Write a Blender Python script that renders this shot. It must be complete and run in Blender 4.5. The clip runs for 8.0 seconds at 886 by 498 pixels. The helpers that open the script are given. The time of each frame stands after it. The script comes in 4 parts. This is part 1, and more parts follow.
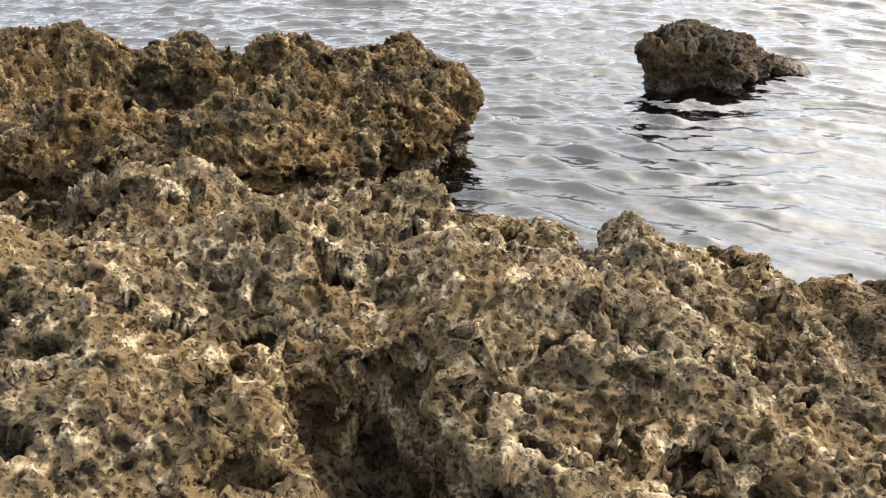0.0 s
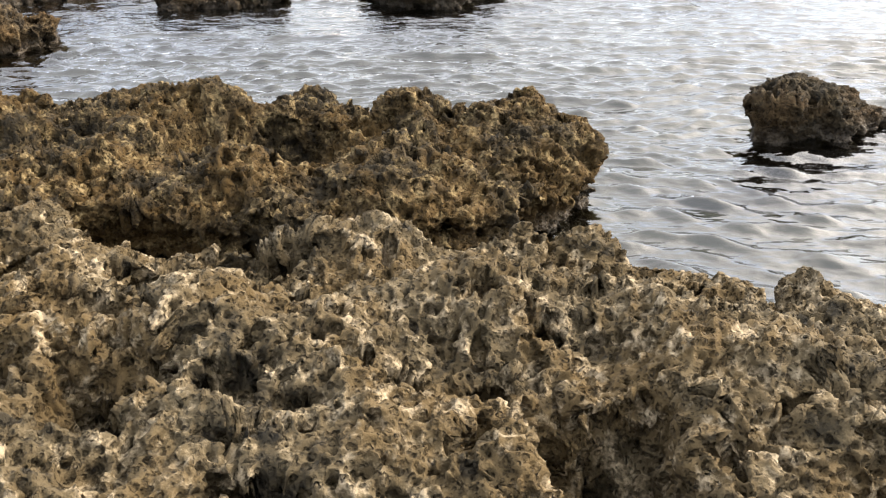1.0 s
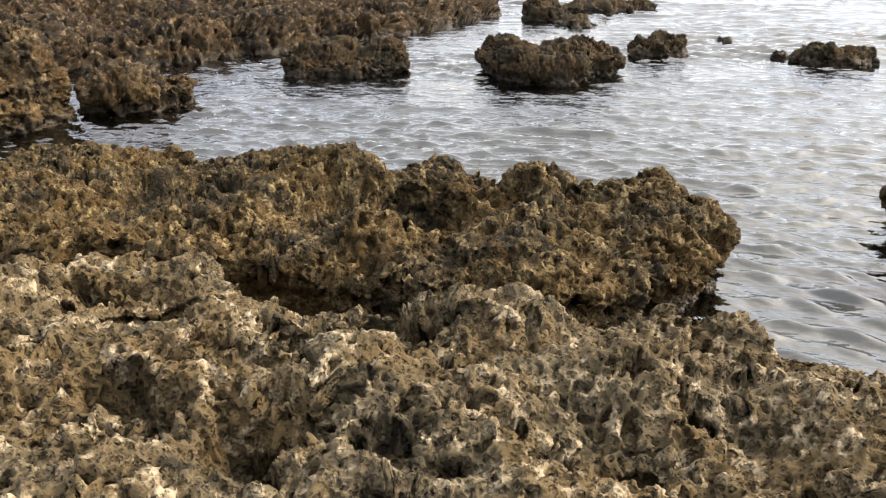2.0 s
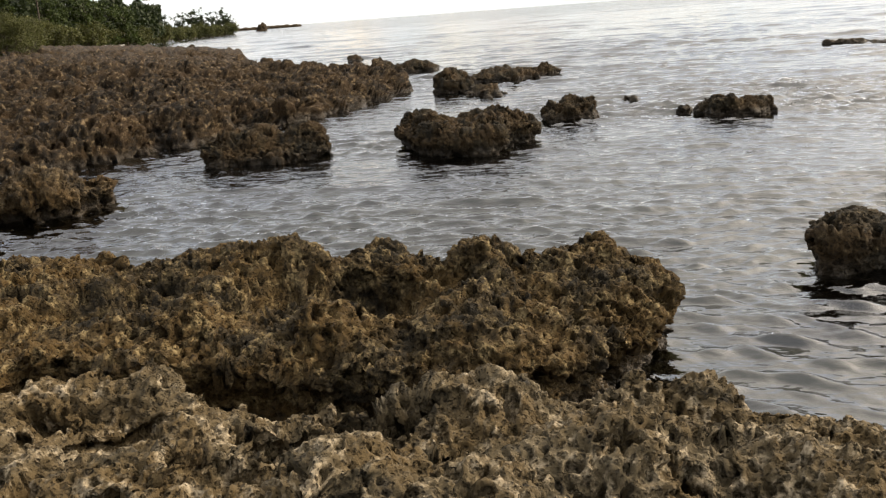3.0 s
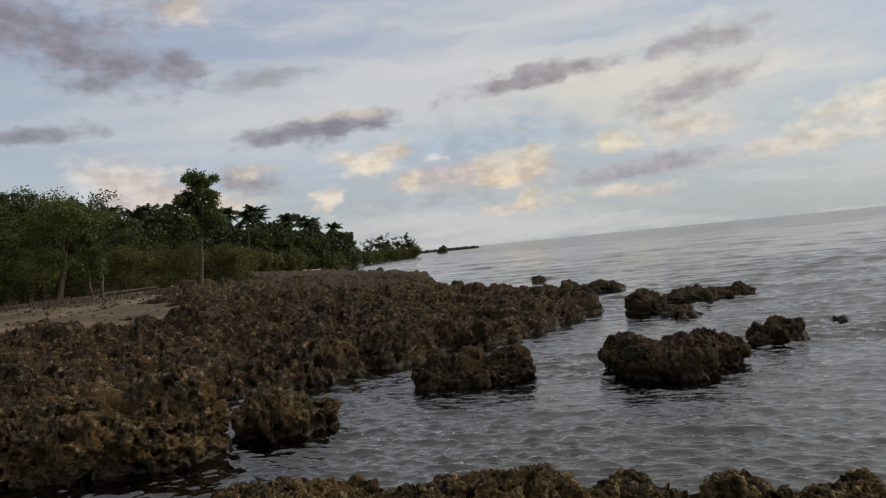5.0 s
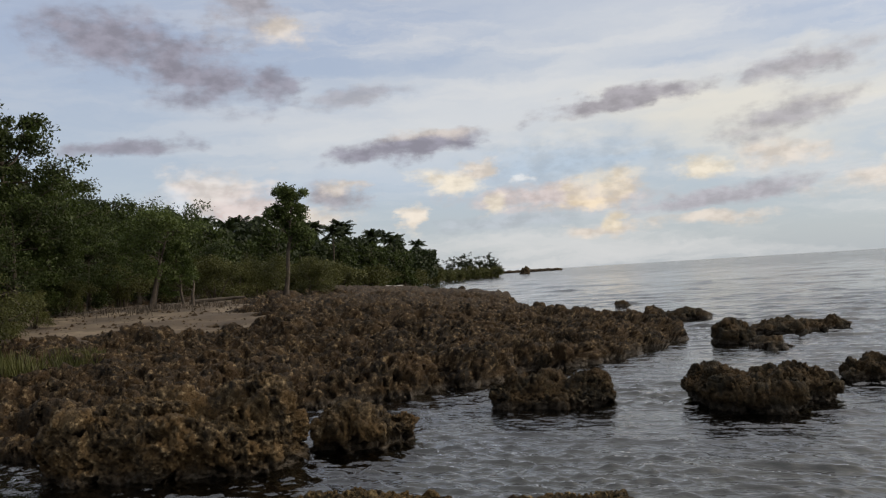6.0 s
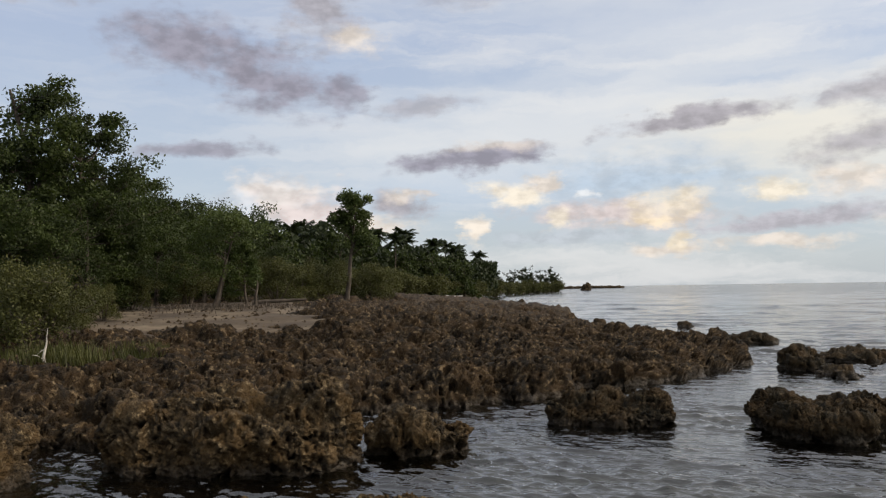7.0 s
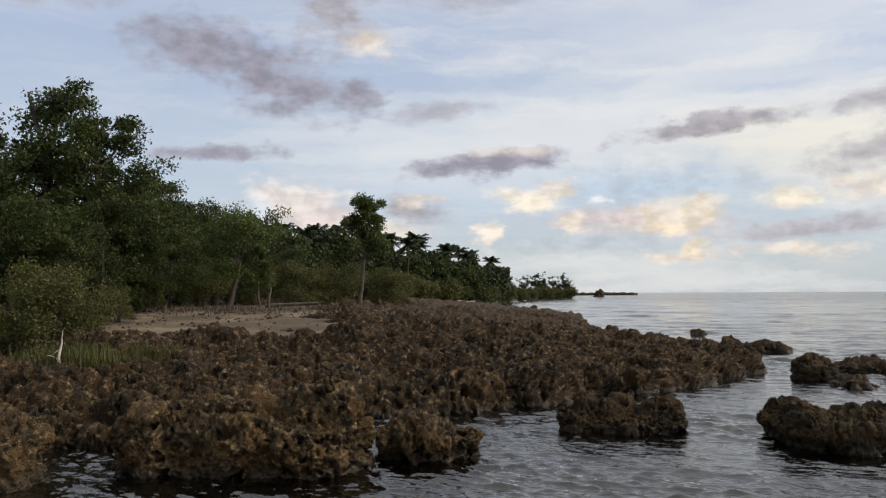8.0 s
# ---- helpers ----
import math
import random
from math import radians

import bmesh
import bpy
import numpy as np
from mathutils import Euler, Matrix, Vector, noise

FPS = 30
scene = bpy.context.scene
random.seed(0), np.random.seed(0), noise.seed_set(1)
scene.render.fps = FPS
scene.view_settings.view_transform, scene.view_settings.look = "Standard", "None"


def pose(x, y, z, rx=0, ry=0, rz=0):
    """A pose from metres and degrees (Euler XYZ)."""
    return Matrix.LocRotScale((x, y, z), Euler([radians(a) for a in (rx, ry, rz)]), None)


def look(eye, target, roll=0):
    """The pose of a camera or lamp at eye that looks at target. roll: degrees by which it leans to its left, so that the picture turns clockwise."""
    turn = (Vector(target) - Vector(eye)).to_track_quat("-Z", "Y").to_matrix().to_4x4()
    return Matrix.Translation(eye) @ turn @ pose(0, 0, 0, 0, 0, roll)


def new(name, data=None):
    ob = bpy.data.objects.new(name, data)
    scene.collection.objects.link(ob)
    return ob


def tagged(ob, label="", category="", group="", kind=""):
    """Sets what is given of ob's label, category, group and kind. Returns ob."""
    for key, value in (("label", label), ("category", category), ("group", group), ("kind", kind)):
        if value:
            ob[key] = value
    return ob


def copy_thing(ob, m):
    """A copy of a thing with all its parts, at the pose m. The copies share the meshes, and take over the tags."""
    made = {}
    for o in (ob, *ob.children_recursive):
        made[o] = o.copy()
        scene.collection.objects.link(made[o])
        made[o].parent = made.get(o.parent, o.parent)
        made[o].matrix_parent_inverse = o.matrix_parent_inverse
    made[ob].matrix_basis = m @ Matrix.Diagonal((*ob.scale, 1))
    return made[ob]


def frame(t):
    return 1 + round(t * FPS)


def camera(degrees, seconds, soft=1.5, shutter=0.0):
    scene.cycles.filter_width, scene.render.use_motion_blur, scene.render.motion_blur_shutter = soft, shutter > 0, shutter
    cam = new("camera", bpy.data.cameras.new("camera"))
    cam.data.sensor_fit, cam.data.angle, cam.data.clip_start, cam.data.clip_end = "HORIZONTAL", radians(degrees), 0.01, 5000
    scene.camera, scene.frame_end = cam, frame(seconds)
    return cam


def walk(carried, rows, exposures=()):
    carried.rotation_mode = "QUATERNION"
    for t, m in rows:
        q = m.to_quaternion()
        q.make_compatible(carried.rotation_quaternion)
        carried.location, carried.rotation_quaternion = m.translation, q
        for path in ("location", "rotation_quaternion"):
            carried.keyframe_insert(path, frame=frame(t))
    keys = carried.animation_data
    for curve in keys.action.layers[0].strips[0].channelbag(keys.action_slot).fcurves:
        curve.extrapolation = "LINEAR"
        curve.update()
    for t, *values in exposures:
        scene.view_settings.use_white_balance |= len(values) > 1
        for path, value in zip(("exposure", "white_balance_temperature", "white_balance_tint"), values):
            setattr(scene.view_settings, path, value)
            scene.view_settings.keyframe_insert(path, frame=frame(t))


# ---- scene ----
cam = camera(54.6, 8.0, 1.2)
PATH = [
    (0, (0.736, -0.127, 2.76), (0.471, 1.622, 1.828), -1.1),
    (0.5, (0.278, -0.196, 2.742), (0.003, 1.576, 1.856), -0.5),
    (1, (0.006, -0.295, 2.842), (-0.349, 1.488, 2.009), -1.8),
    (1.5, (-0.097, -0.347, 2.801), (-0.617, 1.4, 1.978), -0.6),
    (1.7, (-0.158, -0.367, 2.826), (-0.752, 1.385, 2.064), -0.1),
    (2.8, (-0.451, -0.373, 2.918), (-0.882, 1.495, 2.347), -4.4),
    (3, (-0.465, -0.386, 2.952), (-0.875, 1.499, 2.423), -4.3),
    (3.5, (-0.545, -0.549, 3.021), (-0.833, 1.385, 2.599), -7.8),
    (4, (-0.727, -0.862, 3.131), (-1.007, 1.092, 2.809), -5.9),
    (4.4, (-0.769, -0.862, 3.163), (-1.215, 1.079, 2.974), -6.0),
    (4.5, (-0.787, -0.86, 3.17), (-1.282, 1.074, 3.043), -6.0),
    (5, (-0.979, -0.969, 3.214), (-1.748, 0.877, 3.213), -5.6),
    (6.5, (-0.969, -0.978, 3.168), (-1.954, 0.76, 3.246), -2.3),
    (7, (-1.017, -0.924, 3.15), (-2.078, 0.769, 3.241), -0.9),
    (7.5, (-1.018, -0.946, 3.156), (-2.11, 0.725, 3.26), -1.3),
    (8, (-0.995, -0.968, 3.155), (-2.081, 0.709, 3.258), -0.3),
]
walk(cam, [(t, look(eye, target, roll)) for t, eye, target, roll in PATH],
     [(0, 1.33, 6600, 10), (.5, 1.08, 6600, 10), (1.0, 1.2, 6600, 10), (1.7, 1.12, 6650, 10), (2.8, .6, 6900, 10), (3.3, -.06, 7050, 10), (4, -.38, 7000, 10), (4.5, -.54, 6850, 10), (5.2, -.90, 6600, 10), (6.3, -.60, 6550, 10), (8, -.50, 6550, 10)])

# ---------------------------------------------------------------- world, sun
SUN_AZ, SUN_EL = 62.0, 38.0          # degrees clockwise from +y, and up


def ramp_node(nt, fac, stops):
    n = nt.nodes.new("ShaderNodeValToRGB")
    el = n.color_ramp.elements
    while len(el) < len(stops):
        el.new(0.5)
    for e, (p, c) in zip(el, stops):
        e.position, e.color = p, (*c, 1)
    nt.links.new(fac, n.inputs["Fac"])
    return n.outputs["Color"]


def math_node(nt, op, a, b=0.0, c=0.0):
    n = nt.nodes.new("ShaderNodeMath")
    n.operation = op
    for i, v in enumerate((a, b, c)):
        if isinstance(v, bpy.types.NodeSocket):
            nt.links.new(v, n.inputs[i])
        else:
            n.inputs[i].default_value = v
    return n.outputs[0]


def mix_node(nt, fac, a, b, mode="MIX"):
    n = nt.nodes.new("ShaderNodeMix")
    n.data_type, n.blend_type = "RGBA", mode
    for i, v in ((0, fac), (6, a), (7, b)):
        if isinstance(v, bpy.types.NodeSocket):
            nt.links.new(v, n.inputs[i])
        else:
            n.inputs[i].default_value = v if i == 0 else (*v, 1)
    return n.outputs[2]


def range_node(nt, v, a, b, c=0.0, d=1.0, smooth=True):
    n = nt.nodes.new("ShaderNodeMapRange")
    n.interpolation_type = "SMOOTHSTEP" if smooth else "LINEAR"
    nt.links.new(v, n.inputs[0])
    for i, x in enumerate((a, b, c, d)):
        n.inputs[i + 1].default_value = x
    return n.outputs[0]


def noise_node(nt, vec, scale, detail=4.0, rough=0.55, kind="Fac"):
    n = nt.nodes.new("ShaderNodeTexNoise")
    n.inputs["Scale"].default_value, n.inputs["Detail"].default_value, n.inputs["Roughness"].default_value = scale, detail, rough
    nt.links.new(vec, n.inputs["Vector"])
    return n.outputs[kind]


def voronoi_node(nt, vec, scale, feature="F1", out="Distance"):
    n = nt.nodes.new("ShaderNodeTexVoronoi")
    n.feature = feature
    n.inputs["Scale"].default_value = scale
    nt.links.new(vec, n.inputs["Vector"])
    return n.outputs[out]


def mapping_node(nt, vec, loc=(0, 0, 0), rot=(0, 0, 0), scale=(1, 1, 1), kind="POINT"):
    n = nt.nodes.new("ShaderNodeMapping")
    n.vector_type = kind
    nt.links.new(vec, n.inputs["Vector"])
    n.inputs["Location"].default_value, n.inputs["Rotation"].default_value, n.inputs["Scale"].default_value = loc, rot, scale
    return n.outputs[0]


def vec_math(nt, op, a, b=None, scale=None):
    n = nt.nodes.new("ShaderNodeVectorMath")
    n.operation = op
    nt.links.new(a, n.inputs[0])
    if b is not None:
        if isinstance(b, bpy.types.NodeSocket):
            nt.links.new(b, n.inputs[1])
        else:
            n.inputs[1].default_value = b
    if scale is not None:
        n.inputs["Scale"].default_value = scale
    return n.outputs["Value"] if op in ("LENGTH", "DOT_PRODUCT") else n.outputs[0]


# clouds: azimuth, elevation, half width, half height (degrees), lean, colour, cover, softness
GREY, MAUVE, PEACH, GOLD, WHITE, BLUE = (.34, .33, .40), (.43, .41, .45), (.84, .75, .66), (.92, .80, .62), (.80, .82, .84), (.50, .62, .78)
CLOUDS = [
    (-24.0, 10.2, 17.0, 3.2, 4, WHITE, .75, .9), (-14.0, 16.0, 16.0, 5.0, 8, WHITE, .55, .9), (-8.0, 9.0, 12.0, 3.0, 4, (.93, .88, .76), .7, .9),
    (-30.0, 6.6, 12.0, 1.6, 0, BLUE, .45, .9), (-19.0, 7.1, 7.0, 1.3, 0, (.48, .60, .74), .6, .8),
    (-48.5, 15.6, 4.6, 1.7, -6, GREY, .95, .7), (-43.2, 13.6, 4.0, 1.6, -14, GREY, .95, .7), (-38.4, 12.8, 1.5, 1.1, 0, GREY, .8, .7), (-40.0, 18.6, 2.2, 2.8, 10, MAUVE, .85, .7),
    (-38.0, 16.1, 1.7, .8, -10, PEACH, .8, .8), (-59.0, 19.0, 6.0, 1.3, 0, MAUVE, .8, .7), (-31.0, 19.5, 4.5, 1.0, 0, MAUVE, .5, .8),
    (-47.7, 9.2, 4.0, .55, 3, GREY, .85, .6), (-29.6, 8.6, 4.6, .72, 6, GREY, .95, .5), (-28.6, 9.3, 2.9, .4, 2, PEACH, .6, .8), (-15.6, 10.5, 4.6, .62, 6, MAUVE, .95, .5),
    (-33.0, 12.0, 3.0, .5, 8, MAUVE, .6, .7), (-35.0, 5.6, 2.0, .9, -3, MAUVE, .9, .6), (-34.6, 6.2, 1.4, .45, 0, PEACH, .8, .8),
    (-43.0, 6.0, 2.6, 1.5, 0, (.84, .78, .74), .95, .55), (-41.0, 5.1, 3.4, 1.2, 0, (.80, .70, .68), .9, .7), (-46.0, 5.2, 1.6, 1.2, 0, (.66, .72, .80), .8, .7),
    (-37.0, 4.1, 3.0, .7, 0, PEACH, .8, .7), (-27.0, 6.2, 2.2, .7, -8, (.93, .84, .70), .95, .5), (-25.2, 7.0, 1.1, .6, 0, PEACH, .9, .6), (-21.7, 6.3, .7, .3, 0, WHITE, .9, .6),
    (-20.5, 4.7, 5.6, .85, -2, (.74, .64, .62), .9, .6), (-17.4, 5.2, 2.6, .9, 8, (.90, .79, .63), .9, .8), (-18.4, 4.2, 1.9, .42, 0, (.95, .80, .60), .9, .8), (-24.5, 4.6, .9, .5, 20, (.92, .83, .68), .8, .7),
    (-24.0, 3.3, 5.0, .6, 0, (.56, .60, .66), .6, .8), (-9.2, 4.0, 5.5, .55, 6, (.52, .50, .55), .9, .6), (-10.5, 6.0, 2.2, .55, 4, (.92, .83, .68), .9, .6), (-6.0, 6.4, 2.0, .8, 0, PEACH, .85, .7),
    (-30.0, 3.9, .8, .9, 0, (.94, .84, .72), .9, .6), (-17.0, 2.4, 2.6, .42, 0, PEACH, .9, .6), (-16.4, 2.9, .8, .6, 0, GOLD, .9, .7), (-10.0, 2.5, 2.6, .4, 0, PEACH, .85, .7),
    (-6.0, 8.6, 3.6, .9, 8, MAUVE, .8, .7), (-4.5, 11.5, 4.0, .7, 8, MAUVE, .8, .7), (0.5, 4.4, 4.5, .7, 6, PEACH, .8, .7), (6.0, 6.5, 5.5, 1.0, 8, (.95, .86, .7), .8, .7), (12.0, 4.0, 5.0, .7, 0, PEACH, .8, .7),
]


def build_world():
    w = bpy.data.worlds.new("evening_sky")
    w.use_nodes = True
    scene.world = w
    nt = w.node_tree
    nt.nodes.clear()
    out = nt.nodes.new("ShaderNodeOutputWorld")
    bg = nt.nodes.new("ShaderNodeBackground")
    nt.links.new(bg.outputs[0], out.inputs[0])
    co = nt.nodes.new("ShaderNodeTexCoord").outputs["Generated"]
    sky = nt.nodes.new("ShaderNodeTexSky")
    sky.sky_type, sky.sun_disc = "NISHITA", False
    sky.sun_elevation, sky.sun_rotation = radians(SUN_EL), radians(SUN_AZ)
    nish = mix_node(nt, 1.0, sky.outputs[0], (.10, .10, .10), "MULTIPLY")
    sep = nt.nodes.new("ShaderNodeSeparateXYZ")
    nt.links.new(co, sep.inputs[0])
    az = math_node(nt, "MULTIPLY", math_node(nt, "ARCTAN2", sep.outputs[0], sep.outputs[1]), 180 / math.pi)
    el = math_node(nt, "MULTIPLY", math_node(nt, "ARCSINE", sep.outputs[2]), 180 / math.pi)
    veil = ramp_node(nt, range_node(nt, el, -2, 60, smooth=False), [(0, (.54, .60, .66)), (.06, (.58, .645, .70)), (.14, (.58, .67, .785)), (.30, (.50, .59, .775)), (.42, (.70, .73, .80)), (.7, (.78, .79, .84)), (1, (.74, .77, .84))])
    col = mix_node(nt, .8, nish, veil)
    # the sun stands behind thin cloud out over the sea
    sun_way = (math.sin(radians(SUN_AZ)) * math.cos(radians(SUN_EL)), math.cos(radians(SUN_AZ)) * math.cos(radians(SUN_EL)), math.sin(radians(SUN_EL)))
    glow = range_node(nt, vec_math(nt, "DOT_PRODUCT", co, sun_way), .05, 1.0, smooth=False)
    glow = math_node(nt, "POWER", glow, 5.0)
    comb = nt.nodes.new("ShaderNodeCombineXYZ")
    nt.links.new(az, comb.inputs[0])
    nt.links.new(el, comb.inputs[1])
    flat = comb.outputs[0]
    stretched = mapping_node(nt, flat, scale=(.35, 1.0, 1))
    n1 = noise_node(nt, stretched, .55, 6, .6, "Color")
    n2 = noise_node(nt, flat, 1.4, 5, .62, "Color")
    wob = vec_math(nt, "ADD", vec_math(nt, "SCALE", vec_math(nt, "SUBTRACT", n1, (.5, .5, .5)), scale=6.5), vec_math(nt, "SCALE", vec_math(nt, "SUBTRACT", n2, (.5, .5, .5)), scale=1.6))
    wob = vec_math(nt, "MULTIPLY", wob, (1.0, .30, 0))
    p = vec_math(nt, "ADD", flat, wob)
    # thin streaks all over the sky
    streak = range_node(nt, noise_node(nt, mapping_node(nt, p, rot=(0, 0, radians(-8)), scale=(.05, .32, 1)), 1.0, 5, .6), .42, .66)
    col = mix_node(nt, math_node(nt, "MULTIPLY", streak, range_node(nt, az, -55, -20, .22, .6)), col, (.88, .87, .86))
    ragged = math_node(nt, "MULTIPLY_ADD", noise_node(nt, mapping_node(nt, flat, scale=(.6, 1.0, 1)), .8, 5, .55), 2.2, -1.1)
    tone = range_node(nt, noise_node(nt, mapping_node(nt, flat, (3.1, .4, 0), scale=(.7, 1.2, 1)), .9, 4, .55), .35, .65, .84, 1.14)
    sheet = math_node(nt, "MULTIPLY_ADD", noise_node(nt, mapping_node(nt, p, scale=(.10, .45, 1)), 1.0, 3, .5), 1.8, -.9)
    for a, e, wd, ht, lean, colour, cover, soft in CLOUDS:
        wide = ht > 2.9 or wd > 11
        q = mapping_node(nt, p, (a, e, 0), (0, 0, radians(lean)), (wd, ht, 1), "TEXTURE")
        m = range_node(nt, math_node(nt, "ADD", vec_math(nt, "LENGTH", q), sheet if wide else ragged), 1.55, 1.1 - soft * 1.2, 0, cover)
        shade = nt.nodes.new("ShaderNodeVectorMath")
        shade.operation = "SCALE"
        shade.inputs[0].default_value = colour
        shade.inputs["Scale"].default_value = 1.0
        if not wide:
            nt.links.new(tone, shade.inputs["Scale"])
        col = mix_node(nt, m, col, shade.outputs[0])
    # away from the sun the evening sky is dimmer
    dim = range_node(nt, vec_math(nt, "DOT_PRODUCT", co, sun_way), -.95, -.40, .42, 1.0)
    col = mix_node(nt, 1.0, col, dim, "MULTIPLY")
    haze = nt.nodes.new("ShaderNodeMix")
    haze.data_type, haze.blend_type = "RGBA", "ADD"
    haze.clamp_result = False
    nt.links.new(glow, haze.inputs[0])
    nt.links.new(col, haze.inputs[6])
    haze.inputs[7].default_value = (2.2, 2.0, 1.75, 1)
    nt.links.new(haze.outputs[2], bg.inputs[0])
    bg.inputs[1].default_value = 1.4


build_world()
sun_data = bpy.data.lights.new("sun", "SUN")
sun_data.energy, sun_data.angle, sun_data.color = 2.3, radians(13), (1.0, .84, .63)
sun_dir = Vector((math.sin(radians(SUN_AZ)) * math.cos(radians(SUN_EL)), math.cos(radians(SUN_AZ)) * math.cos(radians(SUN_EL)), math.sin(radians(SUN_EL))))
sun_lamp = new("sun", sun_data)
sun_lamp.matrix_world = look(sun_dir * 50, (0, 0, 0))

# ---------------------------------------------------------------- materials
def material(name):
    m = bpy.data.materials.new(name)
    m.use_nodes = True
    nt = m.node_tree
    return m, nt, nt.nodes["Principled BSDF"], nt.nodes["Material Output"]


def bump_node(nt, height, strength, distance, normal=None):
    n = nt.nodes.new("ShaderNodeBump")
    n.inputs["Strength"].default_value, n.inputs["Distance"].default_value = strength, distance
    nt.links.new(height, n.inputs["Height"])
    if normal is not None:
        nt.links.new(normal, n.inputs["Normal"])
    return n.outputs[0]


def rock_material(name, crust, tan, ochre, algae, growth, pale=.5, size=1.0):
    """Pitted reef limestone: tan stone, pale salt crust, dark algae film, ochre stains; wet and dark just over the tide."""
    m, nt, b, out = material(name)
    geo = nt.nodes.new("ShaderNodeNewGeometry")
    pos = geo.outputs["Position"]
    warp = vec_math(nt, "ADD", pos, vec_math(nt, "SCALE", noise_node(nt, pos, 22 / size, 2, kind="Color"), scale=.025 * size))
    big = noise_node(nt, pos, 1.6 / size, 4)
    mid = noise_node(nt, warp, 7 / size, 5, .62)
    fine = noise_node(nt, warp, 38 / size, 4, .7)
    grain = noise_node(nt, pos, 120 / size, 3, .7)
    speck = voronoi_node(nt, warp, 42 / size)
    tiny = voronoi_node(nt, pos, 110 / size)
    col = mix_node(nt, range_node(nt, big, .40, .60), tan, ochre)
    light = math_node(nt, "ADD", math_node(nt, "MULTIPLY", mid, .72), math_node(nt, "MULTIPLY", fine, .28))
    col = mix_node(nt, range_node(nt, light, .57 - .10 * pale, .73 - .10 * pale), col, crust)
    dark = math_node(nt, "ADD", math_node(nt, "MULTIPLY", mid, .6), math_node(nt, "MULTIPLY", big, .4))
    col = mix_node(nt, math_node(nt, "MULTIPLY", range_node(nt, dark, .44 + growth * .2, .36 + growth * .2), .8), col, algae)
    # fine, speck and grain also drive the bumps: their low spots go dark
    col = mix_node(nt, math_node(nt, "MULTIPLY", range_node(nt, fine, .44, .30), .55), col, algae)
    col = mix_node(nt, math_node(nt, "MULTIPLY", range_node(nt, speck, .28, .08), .3), col, algae)
    col = mix_node(nt, math_node(nt, "MULTIPLY", range_node(nt, grain, .48, .30), .22), col, algae)
    sep = nt.nodes.new("ShaderNodeSeparateXYZ")
    nt.links.new(pos, sep.inputs[0])
    tide = range_node(nt, math_node(nt, "ADD", sep.outputs[2], math_node(nt, "MULTIPLY", mid, -.35)), .10, -.12)
    col = mix_node(nt, math_node(nt, "MULTIPLY", tide, .85), col, (.030, .022, .013))
    nt.links.new(col, b.inputs["Base Color"])
    nt.links.new(range_node(nt, tide, 0, 1, .9, .4), b.inputs["Roughness"])
    b.inputs["Specular IOR Level"].default_value = .25
    pits = range_node(nt, math_node(nt, "ADD", voronoi_node(nt, warp, 21 / size), math_node(nt, "MULTIPLY", fine, .25)), .22, .55)
    n0 = bump_node(nt, pits, 1.0, .030 * size)
    n1 = bump_node(nt, range_node(nt, speck, .02, .45), 1.0, .018 * size, n0)
    n2 = bump_node(nt, fine, 1.0, .010 * size, n1)
    n3 = bump_node(nt, math_node(nt, "ADD", tiny, grain), .6, .003 * size, n2)
    nt.links.new(n3, b.inputs["Normal"])
    return m


M_SHELF = rock_material("reef_limestone", (.350, .283, .187), (.079, .060, .032), (.087, .059, .025), (.012, .0105, .007), .045, .66)
M_LEDGE = rock_material("ochre_limestone", (.225, .166, .080), (.040, .028, .012), (.062, .037, .0105), (.010, .008, .004), .15, .70)
# the shelf's limestone in darker tones, for the rocks out in the sea
M_SEAROCK = rock_material("dark_limestone", (.120, .088, .045), (.026, .019, .009), (.042, .025, .009), (.010, .0085, .005), .2, .38, 1.0)
M_TAN = rock_material("tan_limestone", (.240, .178, .100), (.050, .034, .016), (.070, .042, .015), (.011, .009, .006), .12, .55, 1.0)
# the same limestone, darker still, for the terrace and the rubble
M_TERRACE = rock_material("dark_brown_limestone", (.215, .155, .086), (.023, .0145, .0060), (.034, .0190, .0060), (.006, .0046, .0026), .19, .55, 1.25)


def plain_material(name, colours, scale, rough=.85, bump=.5, depth=.01, translucent=0.0):
    m, nt, b, out = material(name)
    geo = nt.nodes.new("ShaderNodeNewGeometry")
    pos = geo.outputs["Position"]
    a = noise_node(nt, pos, scale, 5, .6)
    col = ramp_node(nt, range_node(nt, a, .3, .7, smooth=False), [(i / (len(colours) - 1), c) for i, c in enumerate(colours)])
    col = mix_node(nt, math_node(nt, "MULTIPLY", noise_node(nt, pos, scale * 7, 3), .5), col, colours[0])
    nt.links.new(col, b.inputs["Base Color"])
    b.inputs["Roughness"].default_value = rough
    nt.links.new(bump_node(nt, noise_node(nt, pos, scale * 5, 4, .65), bump, depth), b.inputs["Normal"])
    return m


M_SAND = plain_material("coral_sand", [(.030, .020, .011), (.085, .060, .035), (.21, .165, .11)], .45, .95, .6, .03)
M_BARK = plain_material("grey_bark", [(.035, .027, .019), (.075, .058, .042), (.13, .105, .08)], 3.0, .9, .8, .03)
M_PALEBARK = plain_material("bleached_wood", [(.34, .30, .25), (.52, .48, .42), (.62, .58, .52)], 4.0, .85, .7, .02)
M_SEABED = plain_material("seabed", [(.04, .038, .026), (.10, .10, .075), (.19, .19, .14)], .9, .9, .6, .05)


